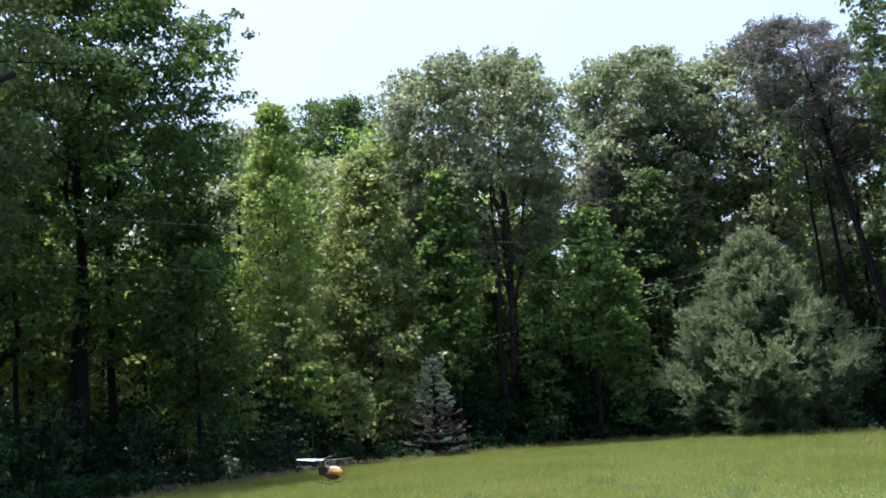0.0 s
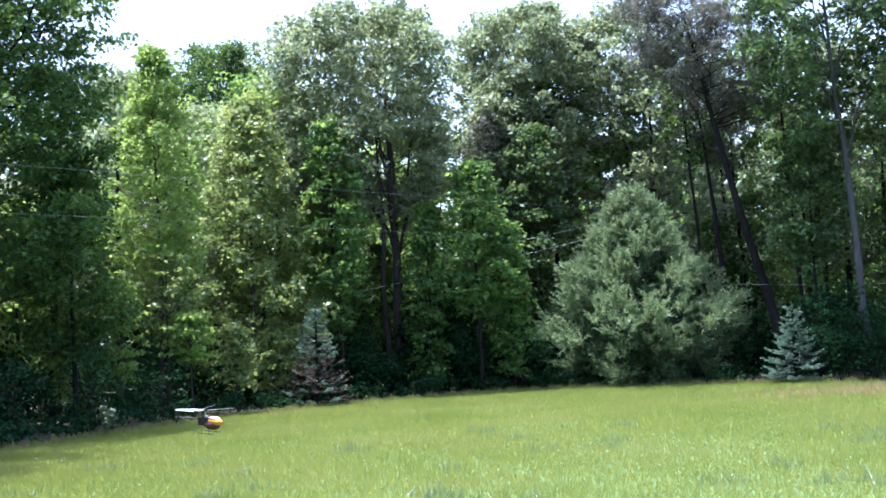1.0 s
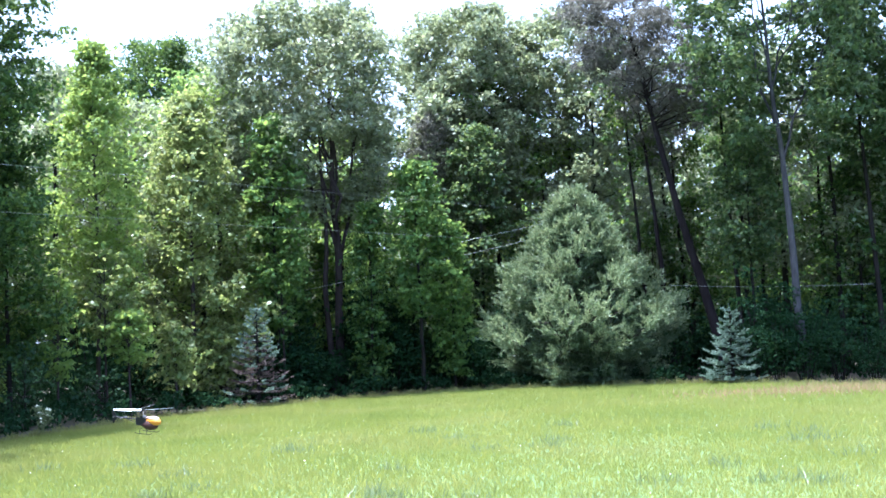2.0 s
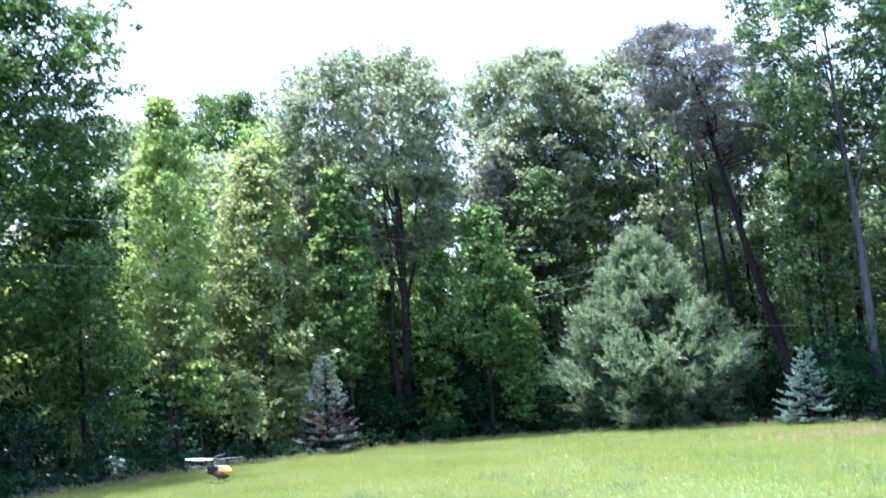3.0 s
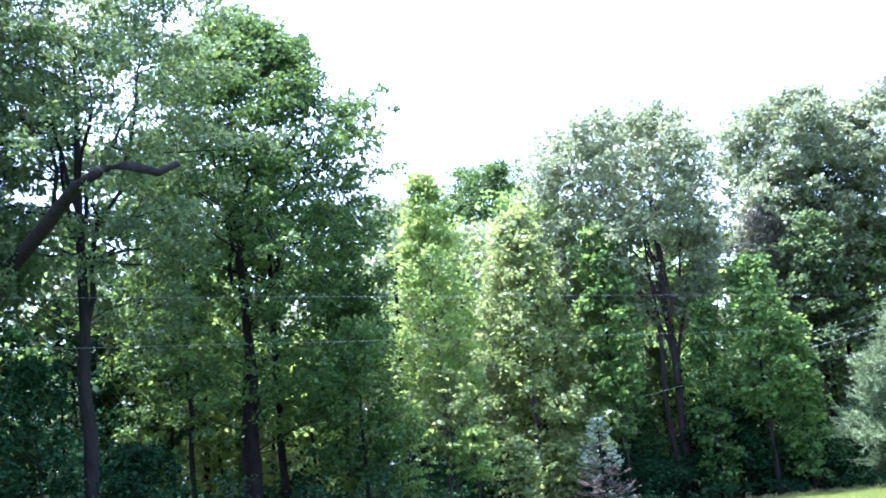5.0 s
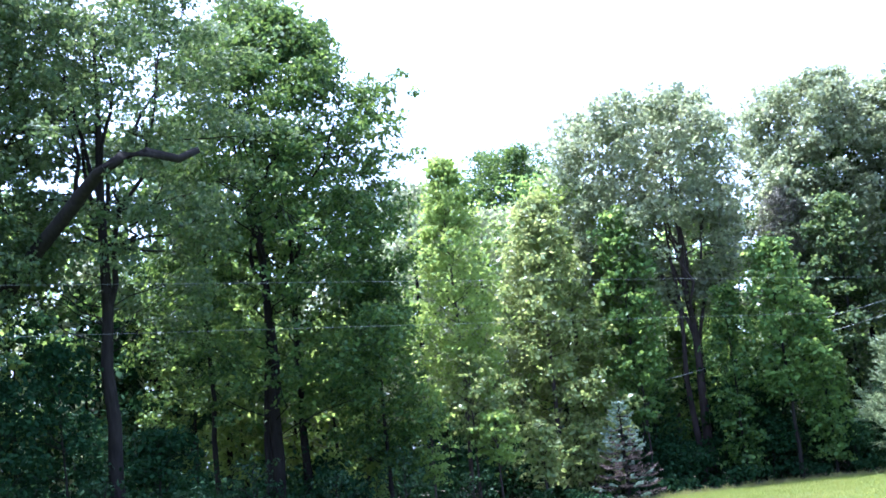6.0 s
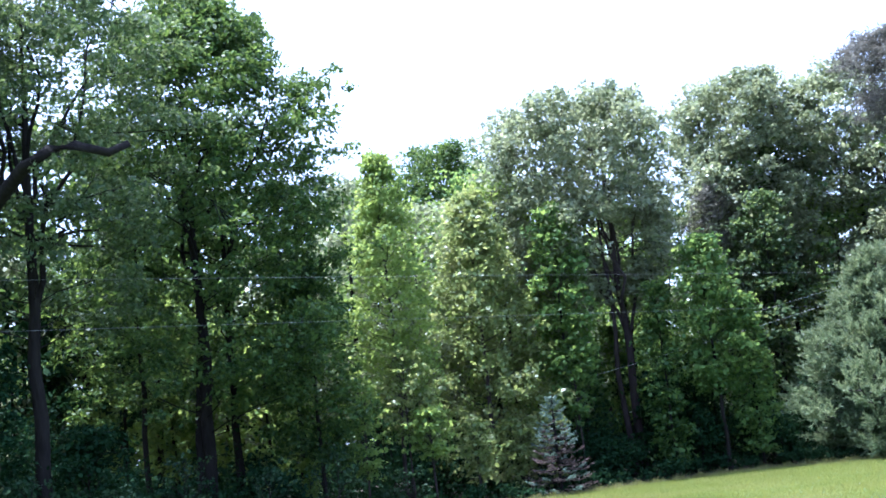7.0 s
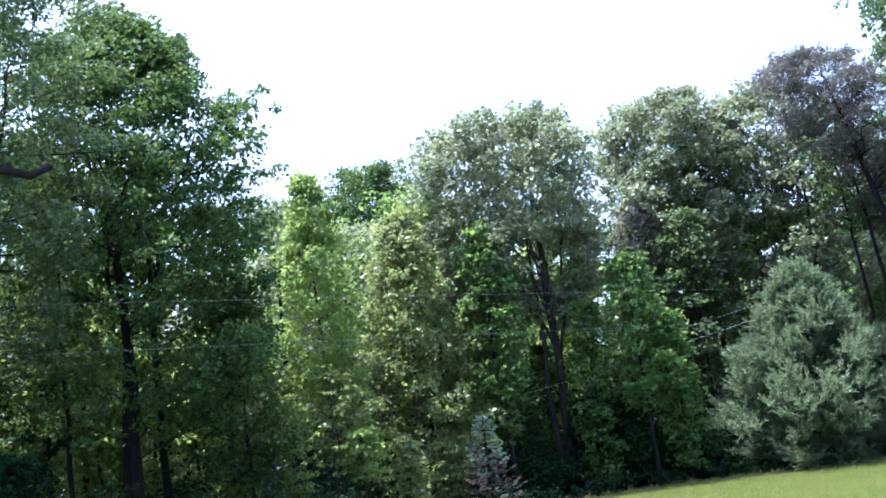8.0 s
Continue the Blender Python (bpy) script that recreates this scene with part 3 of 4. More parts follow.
big("oak_tree", 28, 7.9, 35.5, 15.6, 4.5, 3.0, OAK, LEAF_OAK, BARK_DARK, 0.12, "slimmer oak beside a dark pine", limbs=54, twigs=3, lobe=0.38, vase=0.65, fill=100, per=420, size=FINE)
big("pine_tree", 29, 15.2, 31.0, 16.2, 9.8, 3.6, ([0, 0.2, 0.45, 0.7, 0.9, 1], [0.4, 0.9, 1.0, 0.92, 0.68, 0.35]), NEEDLE_DARK, BARK_PINE, 0.15, "tall leaning scrub pine with a dark thin crown", limbs=54, twigs=4, size=(0.17, 0.028), lobe=0.3, per=420, lean=(-2.35, 0), flat=0.6, fill=120, rise_limb=0.4, shift=(-0.6, 0))
big("pine_tree", 35, 12.6, 32.5, 13.0, 7.5, 1.7, ROUND, NEEDLE_DARK, BARK_PINE, 0.10, "thin dark scrub pine beside a taller one", limbs=22, twigs=3, size=(0.17, 0.028), lobe=0.3, per=420, lean=(-0.7, 0), flat=0.7)
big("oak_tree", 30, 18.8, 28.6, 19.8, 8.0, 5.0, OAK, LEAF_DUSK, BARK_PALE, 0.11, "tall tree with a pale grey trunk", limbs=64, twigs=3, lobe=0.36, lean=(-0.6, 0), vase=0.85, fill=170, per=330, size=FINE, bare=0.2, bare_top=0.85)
big("oak_tree", 46, 23.6, 30.6, 19.5, 6.0, 3.6, OAK, LEAF_DUSK, BARK_DARK, 0.12, "tall dark-stemmed oak beyond the pale trunk", limbs=54, twigs=3, lobe=0.4, vase=0.7, fill=130, per=340, size=FINE)
# sun flecks between the trunks are put into these saplings' bright leaves
for k, (az, d, top) in enumerate(((-22.6, 25.8, 0.6), (-20.6, 25.2, -0.2))):
    big("sapling", 220 + k, az, d, top, -2.6, 1.0, ROUND, LEAF_BRIGHT, BARK_DARK, 0.02, "yellow-green sapling between dark trunks, sun flecks put into its bright leaves", limbs=16, twigs=2, lobe=0.18, size=(0.10, 0.075), per=220)
for k, (az, d, top, base, half, leaf, said) in enumerate(((-15.5, 25.5, 4.7, 0.4, 1.5, LEAF_MAPLE, "pale"), (-14.4, 25.3, 1.7, -1.0, 1.4, LEAF_BRIGHT, "yellow-green"), (-17.7, 25.0, 3.4, -1.6, 1.1, LEAF_BRIGHT, "yellow-green"),
                                                      (-12.2, 26.2, 0.9, -2.0, 1.0, LEAF_MAPLE, "pale"), (-7.0, 28.6, 4.2, 0.4, 1.3, LEAF_MID, "green"))):
    big("sapling", 240 + k, az, d, top, base, half, ROUND, leaf, BARK_BROWN, 0.03, said + " sapling with layered sprays of leaves in the sun", limbs=22, twigs=2, lobe=0.24, size=(0.115, 0.085), per=170, flat=0.4)
big("young_tree", 31, -7.2, 29.1, 11.0, 1.5, 1.9, COLUMN, LEAF_MID, BARK_DARK, 0.06, "young green tree filling a gap in the wood", limbs=36, lobe=0.42, size=FINE, per=340)
big("young_tree", 32, 0.0, 29.4, 8.6, 0.5, 1.9, COLUMN, LEAF_MID, BARK_DARK, 0.06, "bright young tree below the oaks", limbs=32, lobe=0.42, size=FINE, per=340)
# the oaks' shade is put into the beech's leaf colour
big("young_tree", 33, -2.6, 30.6, 1.8, -3.2, 1.7, ROUND, LEAF_SHADE, BARK_DARK, 0.03, "young beech under the oaks, shade put into its dark leaves", limbs=22, lobe=0.36, size=FINE, per=340)
big("young_tree", 34, -19.9, 24.6, 9.5, -0.5, 2.6, CONE, LEAF_DEEP, BARK_DARK, 0.06, "dark young tree beside the poplar", limbs=44, lobe=0.36, size=FINE, per=330)
# the sunlight behind the oaks is put into the bright leaf colour
big("young_tree", 37, -29.2, 27.6, 10.4, 0.0, 3.2, ROUND, LEAF_BRIGHT, BARK_DARK, 0.06, "yellow-green young tree behind the oaks, sunlight put into its leaf colour", limbs=36, lobe=0.34, size=(0.16, 0.115), per=125)
big("young_tree", 38, -22.4, 29.2, 7.4, -1.0, 2.4, COLUMN, LEAF_BRIGHT, BARK_DARK, 0.06, "yellow-green sapling behind the oak, sunlight put into its leaf colour", limbs=30, lobe=0.32, size=(0.16, 0.115), per=125)
big("young_tree", 40, 16.5, 29.8, 9.0, 2.5, 2.0, COLUMN, LEAF_DUSK, BARK_DARK, 0.06, "dark young tree beside the small spruce", limbs=32, lobe=0.42, size=FINE, per=320)
big("young_tree", 42, 1.2, 33.0, 11.8, 5.0, 2.0, COLUMN, LEAF_OAK, BARK_DARK, 0.07, "slim grey-green oak between two larger oaks", limbs=32, lobe=0.42, size=FINE, per=320)
big("young_tree", 41, 3.2, 32.2, 10.2, 0.8, 2.1, COLUMN, LEAF_DUSK, BARK_DARK, 0.06, "grey-green young oak behind the white pine", limbs=32, lobe=0.42, size=FINE, per=320)
for k, (az, d, top, half) in enumerate(((-6.6, 31.2, 3.6, 1.6), (-4.9, 33.0, 4.6, 1.5), (-0.4, 31.6, 3.4, 1.8), (1.6, 33.4, 5.2, 1.6), (-2.5, 29.1, 6.6, 1.2), (1.6, 29.7, 5.4, 1.2), (11.8, 33.6, 5.0, 1.8), (13.6, 33.8, 6.0, 1.7))):
    big("young_tree", 200 + k, az, d, top, -2.8, half, COLUMN, LEAF_MID if k in (1, 5) else LEAF_DEEP, BARK_DARK, 0.035, "green leafy young tree in the shade of the oaks", limbs=30, lobe=0.34, size=FINE, per=300)
for k, (az, d, top, lean) in enumerate(((13.4, 34.0, 13.0, -0.3), (17.2, 33.5, 14.0, -0.3), (11.6, 33.0, 14.0, -0.5), (16.0, 32.0, 15.0, -0.4), (20.6, 31.0, 16.0, -0.3), (22.4, 30.0, 17.0, -0.4), (-2.2, 34.0, 14.5, -0.2), (5.2, 36.0, 14.0, 0.1), (-28.2, 25.5, 17.0, 0.1), (-21.0, 26.5, 13.5, 0.2))):
    big("slender_tree", 140 + k, az, d, top, 7.5, 1.8, OAK, LEAF_DUSK if k % 2 else LEAF_DEEP, BARK_DARK, 0.075, "slender dark-stemmed tree in the wood", limbs=16, twigs=2, lobe=0.42, per=280, size=FINE, lean=(lean, 0))
big("young_tree", 36, 21.5, 31.5, 7.0, -0.5, 2.6, COLUMN, LEAF_DEEP, BARK_DARK, 0.06, "leafy young tree beside the pale trunk", limbs=36, lobe=0.42, size=FINE, per=300)
big("pine_tree", 44, 0.8, 32.6, 11.0, 7.2, 1.2, ROUND, NEEDLE_DARK, BARK_PINE, 0.07, "small thin scrub pine between oak crowns", limbs=20, twigs=3, size=(0.17, 0.028), lobe=0.28, per=420, flat=0.7)
big("young_tree", 45, -10.4, 27.6, 0.6, -2.6, 1.3, ROUND, LEAF_MAPLE, BARK_DARK, 0.025, "low pale-leaved sapling beside the small spruce", limbs=18, lobe=0.26, size=(0.10, 0.075), per=300)
# one kind of tree, with shade or sunlight put into the leaf colour
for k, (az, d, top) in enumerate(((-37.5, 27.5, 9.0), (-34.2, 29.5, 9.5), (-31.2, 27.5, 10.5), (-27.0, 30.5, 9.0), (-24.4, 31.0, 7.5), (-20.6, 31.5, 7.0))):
    big("young_tree", 160 + k, az, d, top, -0.5, 3.0, ROUND, LEAF_SHADE if az < -30 else LEAF_BRIGHT, BARK_DARK, 0.06, "young tree behind the oaks, shade put into its leaf colour" if az < -30 else "yellow-green young tree in a gap behind the oaks, sunlight put into its leaves", limbs=30, lobe=0.4, size=(0.17, 0.12), per=105)
# the shade at the wood's foot is put into these saplings' leaf colour
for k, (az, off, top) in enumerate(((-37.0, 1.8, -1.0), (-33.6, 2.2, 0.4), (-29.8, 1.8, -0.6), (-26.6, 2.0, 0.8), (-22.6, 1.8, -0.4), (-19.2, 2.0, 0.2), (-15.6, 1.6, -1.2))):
    big("sapling", 180 + k, az, edge(az) + off, top, -4.2, 1.5, ROUND, LEAF_HALF_SHADE, BARK_DARK, 0.02, "thin leafy sapling at the wood's foot, shade put into its leaves", limbs=14, twigs=2, lobe=0.15, size=(0.09, 0.065), per=150)

# young trees added to darken this corner, shade put into their leaves
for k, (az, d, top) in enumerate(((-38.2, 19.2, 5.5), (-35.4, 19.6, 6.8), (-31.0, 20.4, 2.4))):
    big("young_tree", 260 + k, az, d, top, -4.5, 2.3, ROUND, LEAF_SHADE, BARK_DARK, 0.03, "leafy young tree under the oaks, deep shade put into its leaves", limbs=26, lobe=0.3, size=FINE, per=240)

pine_d = 30.4
tagged(soft_pine("white_pine", 41, at(7.95, pine_d), rise(6.75, pine_d), 2.95), "broad soft blue-green white pine at the field's edge", "tree")
tagged(spruce("blue_spruce", 42, at(-8.25, 26.9), rise(1.65, 26.9), 0.9, 0.22, 0.72), "small blue spruce with dry brown lower branches", "tree", "blue spruces")
tagged(spruce("blue_spruce", 43, at(15.3, 27.9), rise(0.6, 27.9), 0.82, 0.2), "small silver-blue spruce at the field's edge", "tree", "blue spruces")

# ---- wood behind: a few kinds, copied ----
rng = np.random.default_rng(77)
looks = [(9.2, 2.4, 2.3, COLUMN, LEAF_MID, BARK_DARK, "leafy mid-green forest tree deep in the wood"),
         (8.8, 2.2, 2.2, ROUND, LEAF_BRIGHT, BARK_BROWN, "bright yellow-green forest tree deep in the wood"),
         (9.5, 3.0, 2.5, ROUND, LEAF_DEEP, BARK_DARK, "dark-green forest tree deep in the wood"),
         (9.0, 2.6, 2.2, COLUMN, LEAF_OAK, BARK_DARK, "grey-green forest tree deep in the wood")]
near, far = [], []
for i, (h, b, r, shp, lf, bk, lab) in enumerate(looks):
    spot = -24 + 14 * i
    near.append(tagged(tree("forest_tree", 51 + i, at(spot, edge(spot) + 6), h, b, r, shp, lf, bk, 0.11, limbs=26, twigs=1, lobe=0.64, per=118,
                            size=(0.15, 0.11), sides=3), lab, "tree", "trees inside the wood"))
    far.append(tagged(tree("forest_tree", 61 + i, at(spot + 7, edge(spot) + 14), h, b * 0.7, r, shp, lf, bk, 0.11, limbs=20, twigs=1, lobe=0.75, per=62,
                           size=(0.26, 0.19), sides=3), lab, "tree", "trees inside the wood"))
for i in range(80):
    az = -60 + 92 * (i + rng.uniform(0, 1)) / 80
    row = i % 3
    d = edge(az) + 6.3 + row * 6.5 + rng.uniform(-0.6, 1.8)
    sc = rng.uniform(0.8, 1.08)
    if row == 0 and -40 < az < -18:
        continue  # a sunny gap behind the oaks
    pool = near if row == 0 else far
    copy_thing(pool[int(rng.integers(4)) if az < 10 else (0, 2, 3)[int(rng.integers(3))]], Matrix.Translation(at(az, d)) @ Matrix.Rotation(rng.uniform(0, 6.28), 4, "Z") @ Matrix.Scale(sc, 4))

# unseen trees added to the left of the view, to block sky light
for i in range(26):
    az = -62 - 80 * (i + rng.uniform(0, 1)) / 26
    copy_thing(far[int(rng.integers(4))], Matrix.Translation(at(az, edge(az) + 2.0 + (i % 2) * 4.5 + rng.uniform(-0.6, 0.6))) @ Matrix.Rotation(rng.uniform(0, 6.28), 4, "Z") @ Matrix.Scale(rng.uniform(0.95, 1.2), 4))


def deep_woods():
    """Leaf masses that close the view between the trunks, far inside the wood."""
    g = np.random.default_rng(88)
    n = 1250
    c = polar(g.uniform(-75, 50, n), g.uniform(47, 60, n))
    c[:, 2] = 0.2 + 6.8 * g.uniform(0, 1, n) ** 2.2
    # the dark between the trunks is put into the leaf colour
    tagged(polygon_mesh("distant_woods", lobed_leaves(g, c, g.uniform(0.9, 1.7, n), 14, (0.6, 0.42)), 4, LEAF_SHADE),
           "dense foliage deep inside the wood, shade put into its leaf colour", "woods", kind="stuff")


# shrubs whose near-black leaves carry the shade of the wood's foot
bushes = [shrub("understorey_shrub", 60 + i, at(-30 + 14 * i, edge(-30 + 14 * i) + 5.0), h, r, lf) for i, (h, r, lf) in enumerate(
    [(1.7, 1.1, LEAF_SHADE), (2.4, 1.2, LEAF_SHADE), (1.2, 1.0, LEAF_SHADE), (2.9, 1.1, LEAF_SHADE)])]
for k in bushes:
    tagged(k, "leafy shrub under the trees, shade put into its dark leaves", "shrub", "shrubs along the wood's edge")
# the shade round the pale trunk is put into this shrub's leaf colour
green_bush = tagged(shrub("understorey_shrub", 71, at(16.6, 28.6), 2.5, 1.0, LEAF_SHADE, 11, 80, (0.11, 0.075)), "leafy shrub at the foot of a pale trunk, shade put into its leaves", "shrub", "shrubs along the wood's edge")
for i in range(84):
    az = -44 + 74 * (i + rng.uniform(0, 1)) / 84
    d = edge(az) + rng.choice([2.4, 3.4, 4.6, 6.5]) + rng.uniform(-0.4, 0.6) + (3.0 if az > 13 else 0)
    if (-16.5 < az < -8.5 and d < edge(az) + 4.5) or (az < -16.5 and d < edge(az) + 4.0):
        continue  # the maple and the oaks' stems stand free
    copy_thing(bushes[int(rng.integers(4))], Matrix.Translation(at(az, d)) @ Matrix.Rotation(rng.uniform(0, 6.28), 4, "Z") @ Matrix.Scale(rng.uniform(0.8, 1.25), 4))


def undergrowth():
    """Low leafy ground cover added behind the mown edge, the shade there put into its colour."""
    g = np.random.default_rng(91)
    n = 420
    az = g.uniform(-46, 28, n)
    c = polar(az, edge(az) + np.where(az > 13, 2.2, 0.6) + 4.0 * g.uniform(0, 1, n) ** 1.6)
    c[:, 2] = g.uniform(0.05, 0.3, n)
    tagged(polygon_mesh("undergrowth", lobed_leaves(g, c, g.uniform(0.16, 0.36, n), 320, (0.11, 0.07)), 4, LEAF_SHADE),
           "low undergrowth at the foot of the wood, shade put into its leaves", "undergrowth", kind="stuff")


deep_woods()
undergrowth()
for az, d, sc in ((17.5, 28.3, 0.72), (18.7, 28.0, 0.8), (20.3, 27.8, 0.7), (21.8, 27.4, 0.62), (23.4, 27.0, 0.66)):
    copy_thing(green_bush, Matrix.Translation(at(az, d)) @ Matrix.Rotation(az * 2, 4, "Z") @ Matrix.Scale(sc, 4))
for az, d, sc in ((18.2, 32.4, 1.0), (20.4, 31.5, 1.0), (-6.0, 29.4, 0.8), (-0.6, 30.6, 0.9)):
    copy_thing(bushes[1], Matrix.Translation(at(az, d)) @ Matrix.Rotation(az, 4, "Z") @ Matrix.Scale(sc, 4))

# ---- field: weeds, flower heads, a dry patch ----
WEED = leaf_material("weed_leaves", (0.07, 0.105, 0.04), (0.095, 0.135, 0.058), (0.13, 0.17, 0.085), 0.4)
FRINGE = leaf_material("uncut_fringe", (0.075, 0.10, 0.03), (0.115, 0.14, 0.042), (0.17, 0.175, 0.06), 0.4)
SEED = leaf_material("seed_heads", (0.10, 0.11, 0.04), (0.16, 0.16, 0.06), (0.24, 0.22, 0.09), 0.3, 0.6, 0.3)
PETAL = leaf_material("pale_petals", (0.45, 0.42, 0.25), (0.6, 0.6, 0.5), (0.7, 0.7, 0.68), 0.3, 0.6, 0.3)
DRY = leaf_material("dry_grass_blades", (0.15, 0.145, 0.055), (0.20, 0.17, 0.075), (0.26, 0.2, 0.105), 0.4, 0.6, 0.3)


def blades(rng, p, h, w, lean=0.4):
    n = len(p)
    th = rng.uniform(0, 2 * np.pi, n)
    side = np.stack([np.cos(th), np.sin(th), np.zeros(n)], 1) * np.asarray(w)[:, None] * 0.5
    tip = p + np.stack([rng.normal(size=n) * lean * h, rng.normal(size=n) * lean * h, h], 1)
    return np.stack([p - side, p + side, tip], 1).reshape(-1, 3), tip


def heads(rng, p, size):
    """Small four-sided buds: four triangles each."""
    n = len(p)
    s = (size * rng.uniform(0.6, 1.4, n))[:, None]
    ring = [p + s * np.array(v) for v in ((1, 0, 0), (0, 1, 0), (-1, 0, 0), (0, -1, 0))]
    top = p + s * [0, 0, 1.1]
    return np.concatenate([np.stack([ring[k], ring[(k + 1) % 4], top], 1).reshape(-1, 3) for k in range(4)])


def build_weeds():
    rng = np.random.default_rng(5)
    # taller unmown fringe where the mower stops
    n = 16000
    az = rng.uniform(-42, 27, n)
    p = polar(az, edge(az) + rng.normal(size=n) * 0.16 + 0.1)
    co, tip = blades(rng, p, rng.uniform(0.05, 0.15, n) * (0.7 + 0.5 * np.sin(az * 3.1) ** 2), np.full(n, 0.02), 0.35)
    tagged(polygon_mesh("edge_grass", co, 3, FRINGE), "ragged uncut grass fringe along the wood", "grass", kind="stuff")
    pick = rng.choice(n, 900, replace=False)
    tagged(polygon_mesh("seed_heads", heads(rng, tip[pick] + [0, 0, 0.02], 0.012), 3, SEED), "tan seed heads on the uncut fringe", "weeds", kind="stuff")
    # clumps of blue-green weeds among the grass
    c_az, c_r = rng.uniform(-36, 24, 80), 6.5 + 12 * rng.uniform(0, 1, 80) ** 1.3
    i = np.repeat(np.arange(80), 40)
    p = polar(c_az, c_r)[i] + rng.normal(size=(len(i), 3)) * [0.13, 0.13, 0]
    co, tip = blades(rng, p, rng.uniform(0.07, 0.17, len(i)), 0.008 + 0.0007 * c_r[i], 0.45)
    tagged(polygon_mesh("meadow_weeds", co, 3, WEED), "bluish-green weed clumps among the field grass", "weeds", kind="stuff")
    m = 170
    az = rng.uniform(-38, 24, m)
    r = 6.5 + (edge(az) - 6.8) * rng.uniform(0, 1, m) ** 0.9
    tagged(polygon_mesh("clover_flowers", heads(rng, polar(az, r, 0.10), 0.0065), 3, PETAL), "tiny pale clover flowers scattered over the grass", "flowers", kind="stuff")
    # a dry tan patch
    k = 2400
    q = rng.normal(size=(k, 2)) * [1.4, 0.75]
    c = at(20.2, 24.3)
    p = np.stack([c.x + q[:, 0], c.y + q[:, 1], np.zeros(k)], 1)
    co, tip = blades(rng, p, rng.uniform(0.07, 0.16, k), np.full(k, 0.024), 0.5)
    tagged(polygon_mesh("dry_grass", co, 3, DRY), "dry tan patch in the field grass", "grass", kind="stuff")


build_weeds()


def pale_weed(place):
    rng = np.random.default_rng(9)
    root = new("flowering_weed")
    root.location = place
    tv, tf, tips = [], [], []
    for k in range(9):
        a = k * 2.4
        tip = (math.cos(a) * 0.14 * rng.uniform(0.4, 1), math.sin(a) * 0.14 * rng.uniform(0.4, 1), rng.uniform(0.25, 0.48))
        tube(tv, tf, [(0, 0, -0.02), (tip[0] * 0.4, tip[1] * 0.4, tip[2] * 0.6), tip], [0.006, 0.005, 0.003], 4)
        tips += [np.array(tip), np.array(tip) * 0.75]
    link_mesh("stem", tv, tf, WEED, root)
    polygon_mesh("foliage", lobed_leaves(rng, np.array(tips), np.full(len(tips), 0.08), 900, (0.07, 0.04)), 4, WEED, root)
    for tip in tips:
        polygon_mesh("flower", heads(rng, np.array([tip]) + [0, 0, 0.05], 0.03), 3, PETAL, root)
    return tagged(root, "pale flowering weed at the edge of the grass", "weed")


pale_weed(at(-18.45, edge(-18.45) + 0.15))

# ---- overhead cables ----
CABLE = plain_material("cable_grey", (0.15, 0.16, 0.16), 0.5, 0.0)
# lighter cable grey that stands in for the sun's glint
CABLE_GLINT = plain_material("cable_glint", (0.4, 0.4, 0.4), 0.45, 0.0)


def cable(a, b, sag, label, r=0.0024, mat=CABLE):
    """A slack cable from a to b, a thin tube."""
    a, b = Vector(a), Vector(b)
    pts = []
    for i in range(41):
        f = i / 40
        p = a.lerp(b, f)
        p.z -= sag * 4 * f * (1 - f)
        pts.append(p)
    v, f = [], []
    tube(v, f, pts, [r] * 41, 5)
    ob = link_mesh("overhead_cable", v, f, mat, None, True)
    tagged(ob, label, "cable", "overhead cables")


def line_point(az, foot_az, foot_d, slope):
    d = foot_d / math.cos(radians(az - foot_az))
    return at(az, d, EYE + foot_d * slope)


cable(line_point(-62, -48.5, 18, 0.1743), line_point(19, -48.5, 18, 0.1743), 0.0, "thin slack overhead cable crossing before the trees")
cable(line_point(-62, -50, 17.6, 0.1306), line_point(14, -50, 17.6, 0.1306), 0.0, "lower thin overhead cable crossing before the trees")
cable(at(-9.8, 29.4, rise(1.6, 29.4)), at(7.0, 31.5, rise(4.55, 31.5)), 0.05, "thin cable rising towards the white pine, glint put into its pale colour", 0.0036, CABLE_GLINT)
cable(at(-1.0, 30.3, rise(3.9, 30.3)), at(6.5, 31.8, rise(5.1, 31.8)), 0.03, "short thin cable above another by the pine, glint put into its pale colour", 0.0036, CABLE_GLINT)
cable(at(12.5, 30.8, rise(1.65, 30.8)), at(22, 29.0, rise(1.2, 29.0)), 0.05, "thin cable low behind the small spruce, glint put into its pale colour", 0.003, CABLE_GLINT)

# ---- model helicopter hovering over the grass ----
YELLOW = plain_material("canopy_yellow", (0.5, 0.21, 0.012), 0.45)
PINK = plain_material("canopy_highlight", (0.62, 0.42, 0.44), 0.35)
RED = plain_material("body_red", (0.035, 0.008, 0.007), 0.75)
BLACK = plain_material("frame_black", (0.010, 0.010, 0.011), 0.9)
BLADE = plain_material("blade_white", (0.5, 0.51, 0.53), 0.35)
STEEL = plain_material("shaft_steel", (0.5, 0.5, 0.52), 0.3, 0.9)


def box_bm(size, centre, bevel=0.0):
    bm = bmesh.new()
    bmesh.ops.create_cube(bm, size=1.0, matrix=Matrix.Translation(centre) @ Matrix.Diagonal((*size, 1)))
    if bevel:
        bmesh.ops.bevel(bm, geom=bm.edges[:], offset=bevel, segments=2, affect="EDGES", profile=0.5)
    return bm


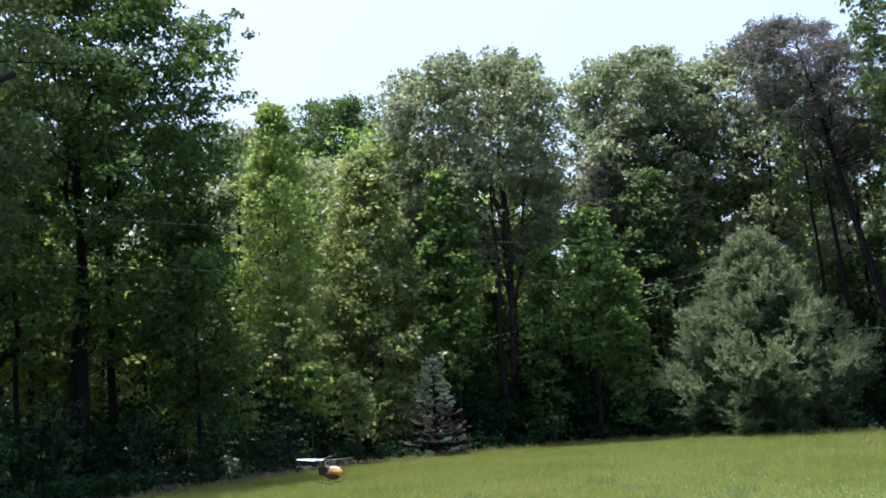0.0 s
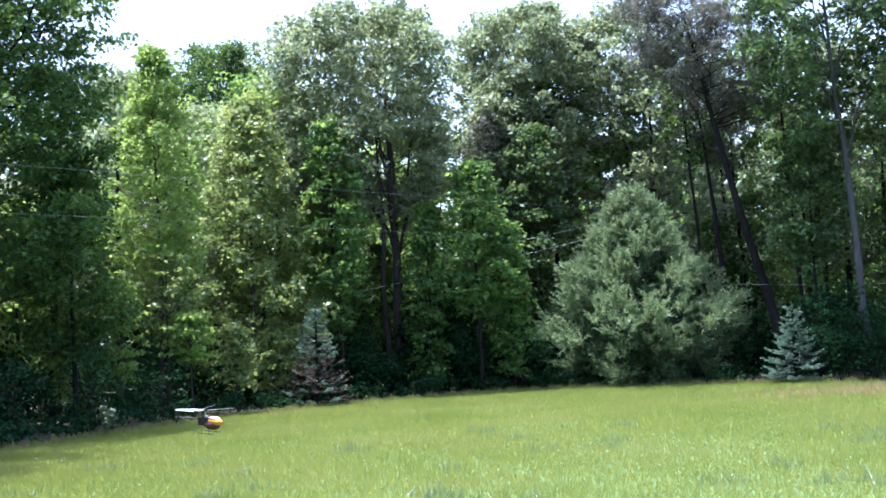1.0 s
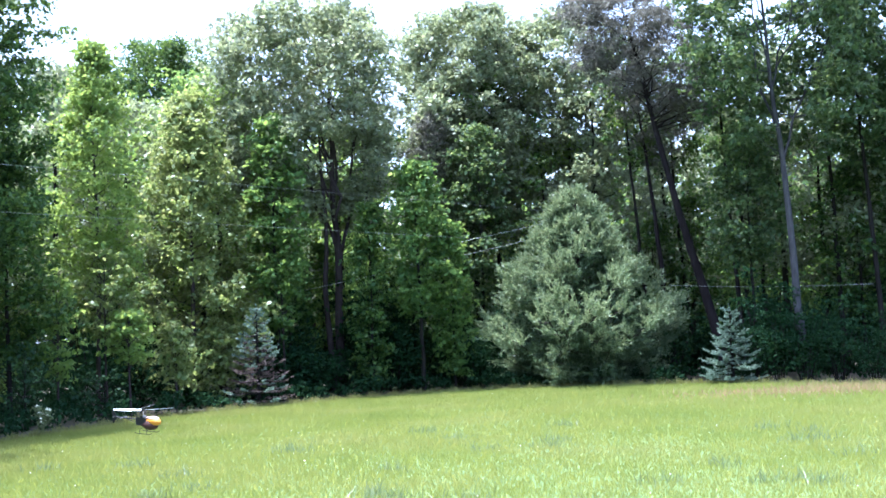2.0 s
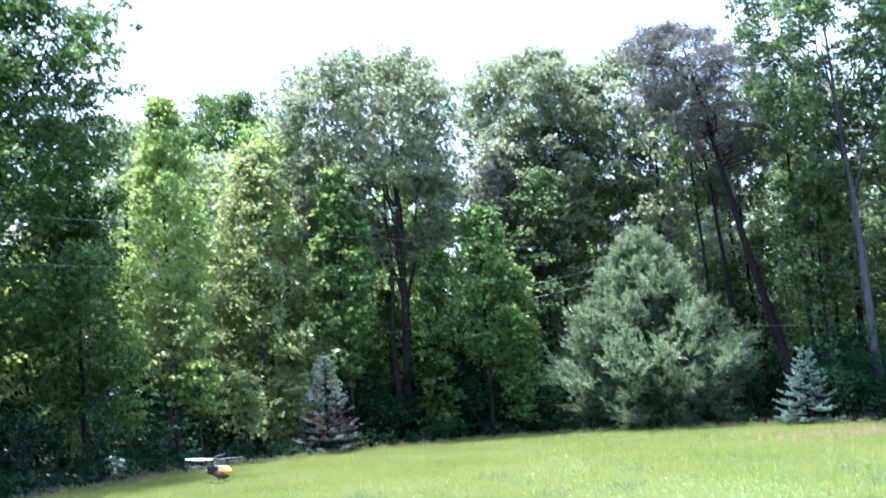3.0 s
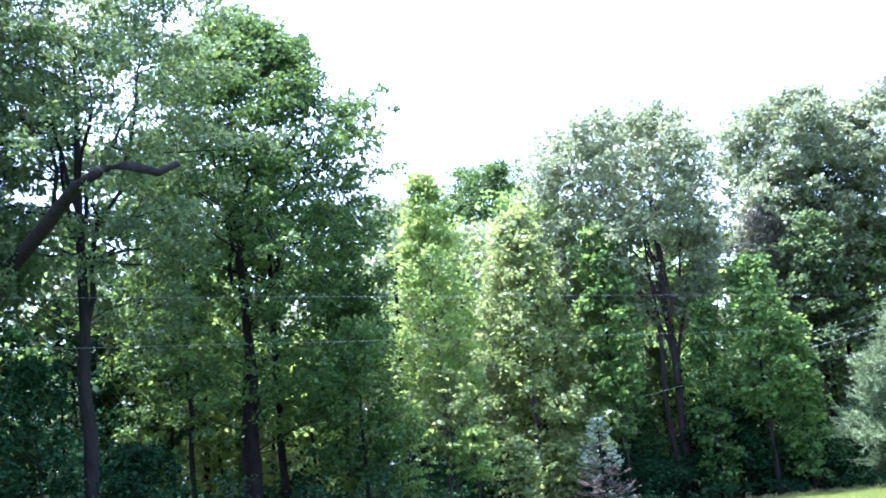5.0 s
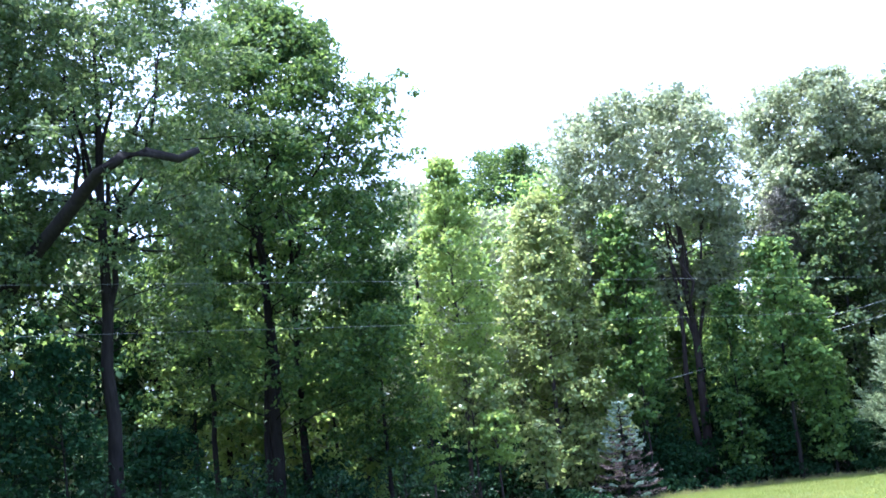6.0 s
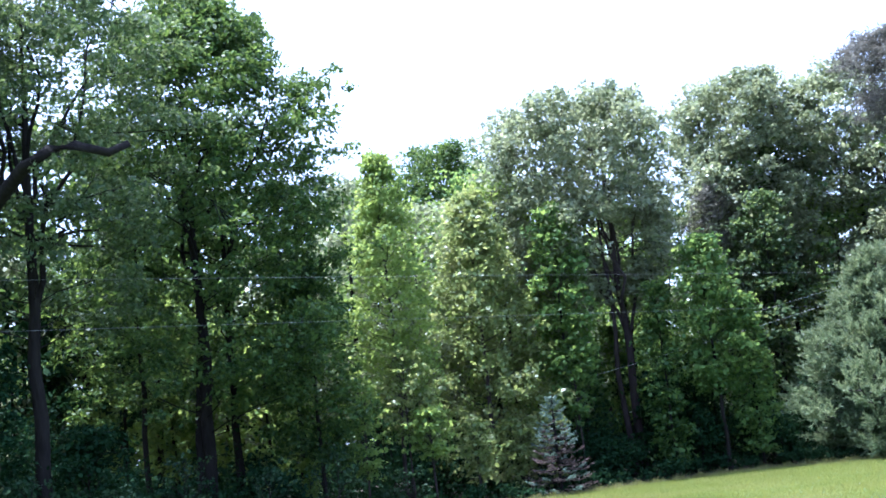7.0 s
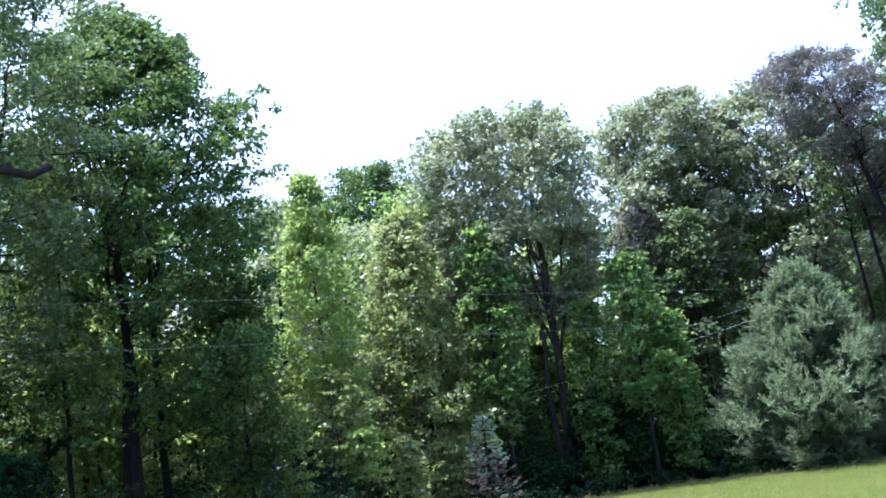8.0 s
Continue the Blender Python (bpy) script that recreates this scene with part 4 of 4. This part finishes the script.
def rod_bm(pts, r, sides=8):
    v, f = [], []
    tube(v, f, pts, [r] * len(pts) if isinstance(r, float) else r, sides)
    bm = bmesh.new()
    bv = [bm.verts.new(p) for p in v]
    for q in f:
        bm.faces.new([bv[i] for i in q])
    return bm


def pod_bm(length, width, height, centre, nose=0.75):
    """A teardrop body, blunt at the front (+x)."""
    bm = bmesh.new()
    bmesh.ops.create_uvsphere(bm, u_segments=20, v_segments=14, radius=0.5)
    for v in bm.verts:
        t = v.co.x + 0.5
        taper = 0.35 + 0.65 * min(1.0, max(0.0, t) / nose) ** 0.8
        v.co = Vector((v.co.x * length, v.co.y * width * taper, v.co.z * height * taper + (0.12 * height * (1 - t)))) + Vector(centre)
    return bm


def helicopter(m):
    """Nose along +x, about 0.68 m long, rotor 0.62 m across."""
    root = new("model_helicopter")
    canopy = part("canopy", pod_bm(0.2, 0.095, 0.085, (0.098, 0, 0.0)), YELLOW, root, "glossy yellow canopy")
    # the highlight on the canopy's top is built as a pale shell
    part("canopy_highlight", pod_bm(0.17, 0.07, 0.036, (0.085, 0, 0.036)), PINK, canopy, "pale pink shell in place of the highlight on the canopy")
    body = part("body", pod_bm(0.26, 0.098, 0.105, (0.025, 0, -0.042), 0.6), RED, root, "dark red body")
    part("battery", box_bm((0.11, 0.034, 0.03), (0.05, 0, -0.065), 0.004), BLACK, body)
    part("side_frame", box_bm((0.13, 0.004, 0.085), (-0.045, 0.03, 0.0), 0.001), BLACK, root)
    part("side_frame", box_bm((0.13, 0.004, 0.085), (-0.045, -0.03, 0.0), 0.001), BLACK, root)
    part("motor", rod_bm([(-0.02, 0, 0.02), (-0.02, 0, 0.055)], 0.017, 12), STEEL, root)
    part("mast", rod_bm([(-0.03, 0, -0.02), (-0.03, 0, 0.115)], 0.0035), STEEL, root)
    rotor = part("rotor_head", box_bm((0.03, 0.02, 0.016), (-0.03, 0, 0.112), 0.003), BLACK, root)
    for sgn in (1, -1):
        v = [(0.02, -0.012, 0), (0.02, 0.014, 0), (0.12, 0.034, 0.002), (0.31, 0.014, 0.012), (0.312, -0.008, 0.012), (0.12, -0.026, 0.002)]
        bm = bmesh.new()
        low = [bm.verts.new(p) for p in v]
        high = [bm.verts.new((p[0], p[1], p[2] + 0.004)) for p in v]
        bm.faces.new(high)
        bm.faces.new(low[::-1])
        for i in range(6):
            bm.faces.new((low[i], low[(i + 1) % 6], high[(i + 1) % 6], high[i]))
        turn = Matrix.Translation((-0.03, 0, 0.112)) @ Matrix.Rotation(radians(24 + (0 if sgn > 0 else 180)), 4, "Z") @ Matrix.Rotation(radians(-13), 4, "X")
        bmesh.ops.transform(bm, matrix=turn, verts=bm.verts)
        part("rotor_blade", bm, BLADE, root, "white main rotor blade")
        part("flybar_paddle", box_bm((0.022, 0.05, 0.004), (-0.03, sgn * 0.13, 0.135), 0.001), BLACK, rotor)
    part("flybar", rod_bm([(-0.03, -0.14, 0.135), (-0.03, 0.14, 0.135)], 0.0016, 6), STEEL, rotor)
    part("tail_boom", rod_bm([(-0.08, 0, 0.01), (-0.43, 0, 0.015)], 0.0075), BLACK, root)
    part("boom_brace", rod_bm([(-0.09, 0.02, -0.035), (-0.27, 0.004, 0.008)], 0.0025, 6), BLACK, root)
    part("boom_brace", rod_bm([(-0.09, -0.02, -0.035), (-0.27, -0.004, 0.008)], 0.0025, 6), BLACK, root)
    fin = bmesh.new()
    outline = [(-0.40, 0.02), (-0.45, 0.085), (-0.475, 0.085), (-0.455, 0.0), (-0.475, -0.045), (-0.45, -0.045)]
    a = [fin.verts.new((x, 0.004, z)) for x, z in outline]
    b = [fin.verts.new((x, 0.007, z)) for x, z in outline]
    fin.faces.new(a)
    fin.faces.new(b[::-1])
    for i in range(6):
        fin.faces.new((a[i], b[i], b[(i + 1) % 6], a[(i + 1) % 6]))
    part("tail_fin", fin, BLACK, root)
    part("stabiliser", box_bm((0.035, 0.11, 0.003), (-0.31, 0, 0.018), 0.001), BLACK, root)
    tail = part("tail_rotor", rod_bm([(-0.44, 0, 0.015), (-0.44, -0.022, 0.015)], 0.004, 8), STEEL, root)
    for sgn in (1, -1):
        part("tail_blade", box_bm((0.016, 0.002, 0.055), (-0.44, -0.02, 0.015 + sgn * 0.036), 0.0008), BLACK, tail)
    for sgn in (1, -1):
        y = sgn * 0.055
        part("skid", rod_bm([(-0.11, y, -0.115), (-0.08, y, -0.12), (0.09, y, -0.12), (0.12, y, -0.105)], 0.0035, 6), BLACK, root)
        for x in (-0.05, 0.05):
            part("skid_strut", rod_bm([(x, sgn * 0.02, -0.07), (x, y * 0.85, -0.09), (x, y, -0.118)], 0.003, 6), BLACK, root)
    root.matrix_world = m
    return tagged(root, "small hovering model helicopter, yellow canopy, pale grey blades", "helicopter")


helicopter(pose(*at(-13.7, 12.0, rise(-3.8, 12.0)), 7, 4, -30))
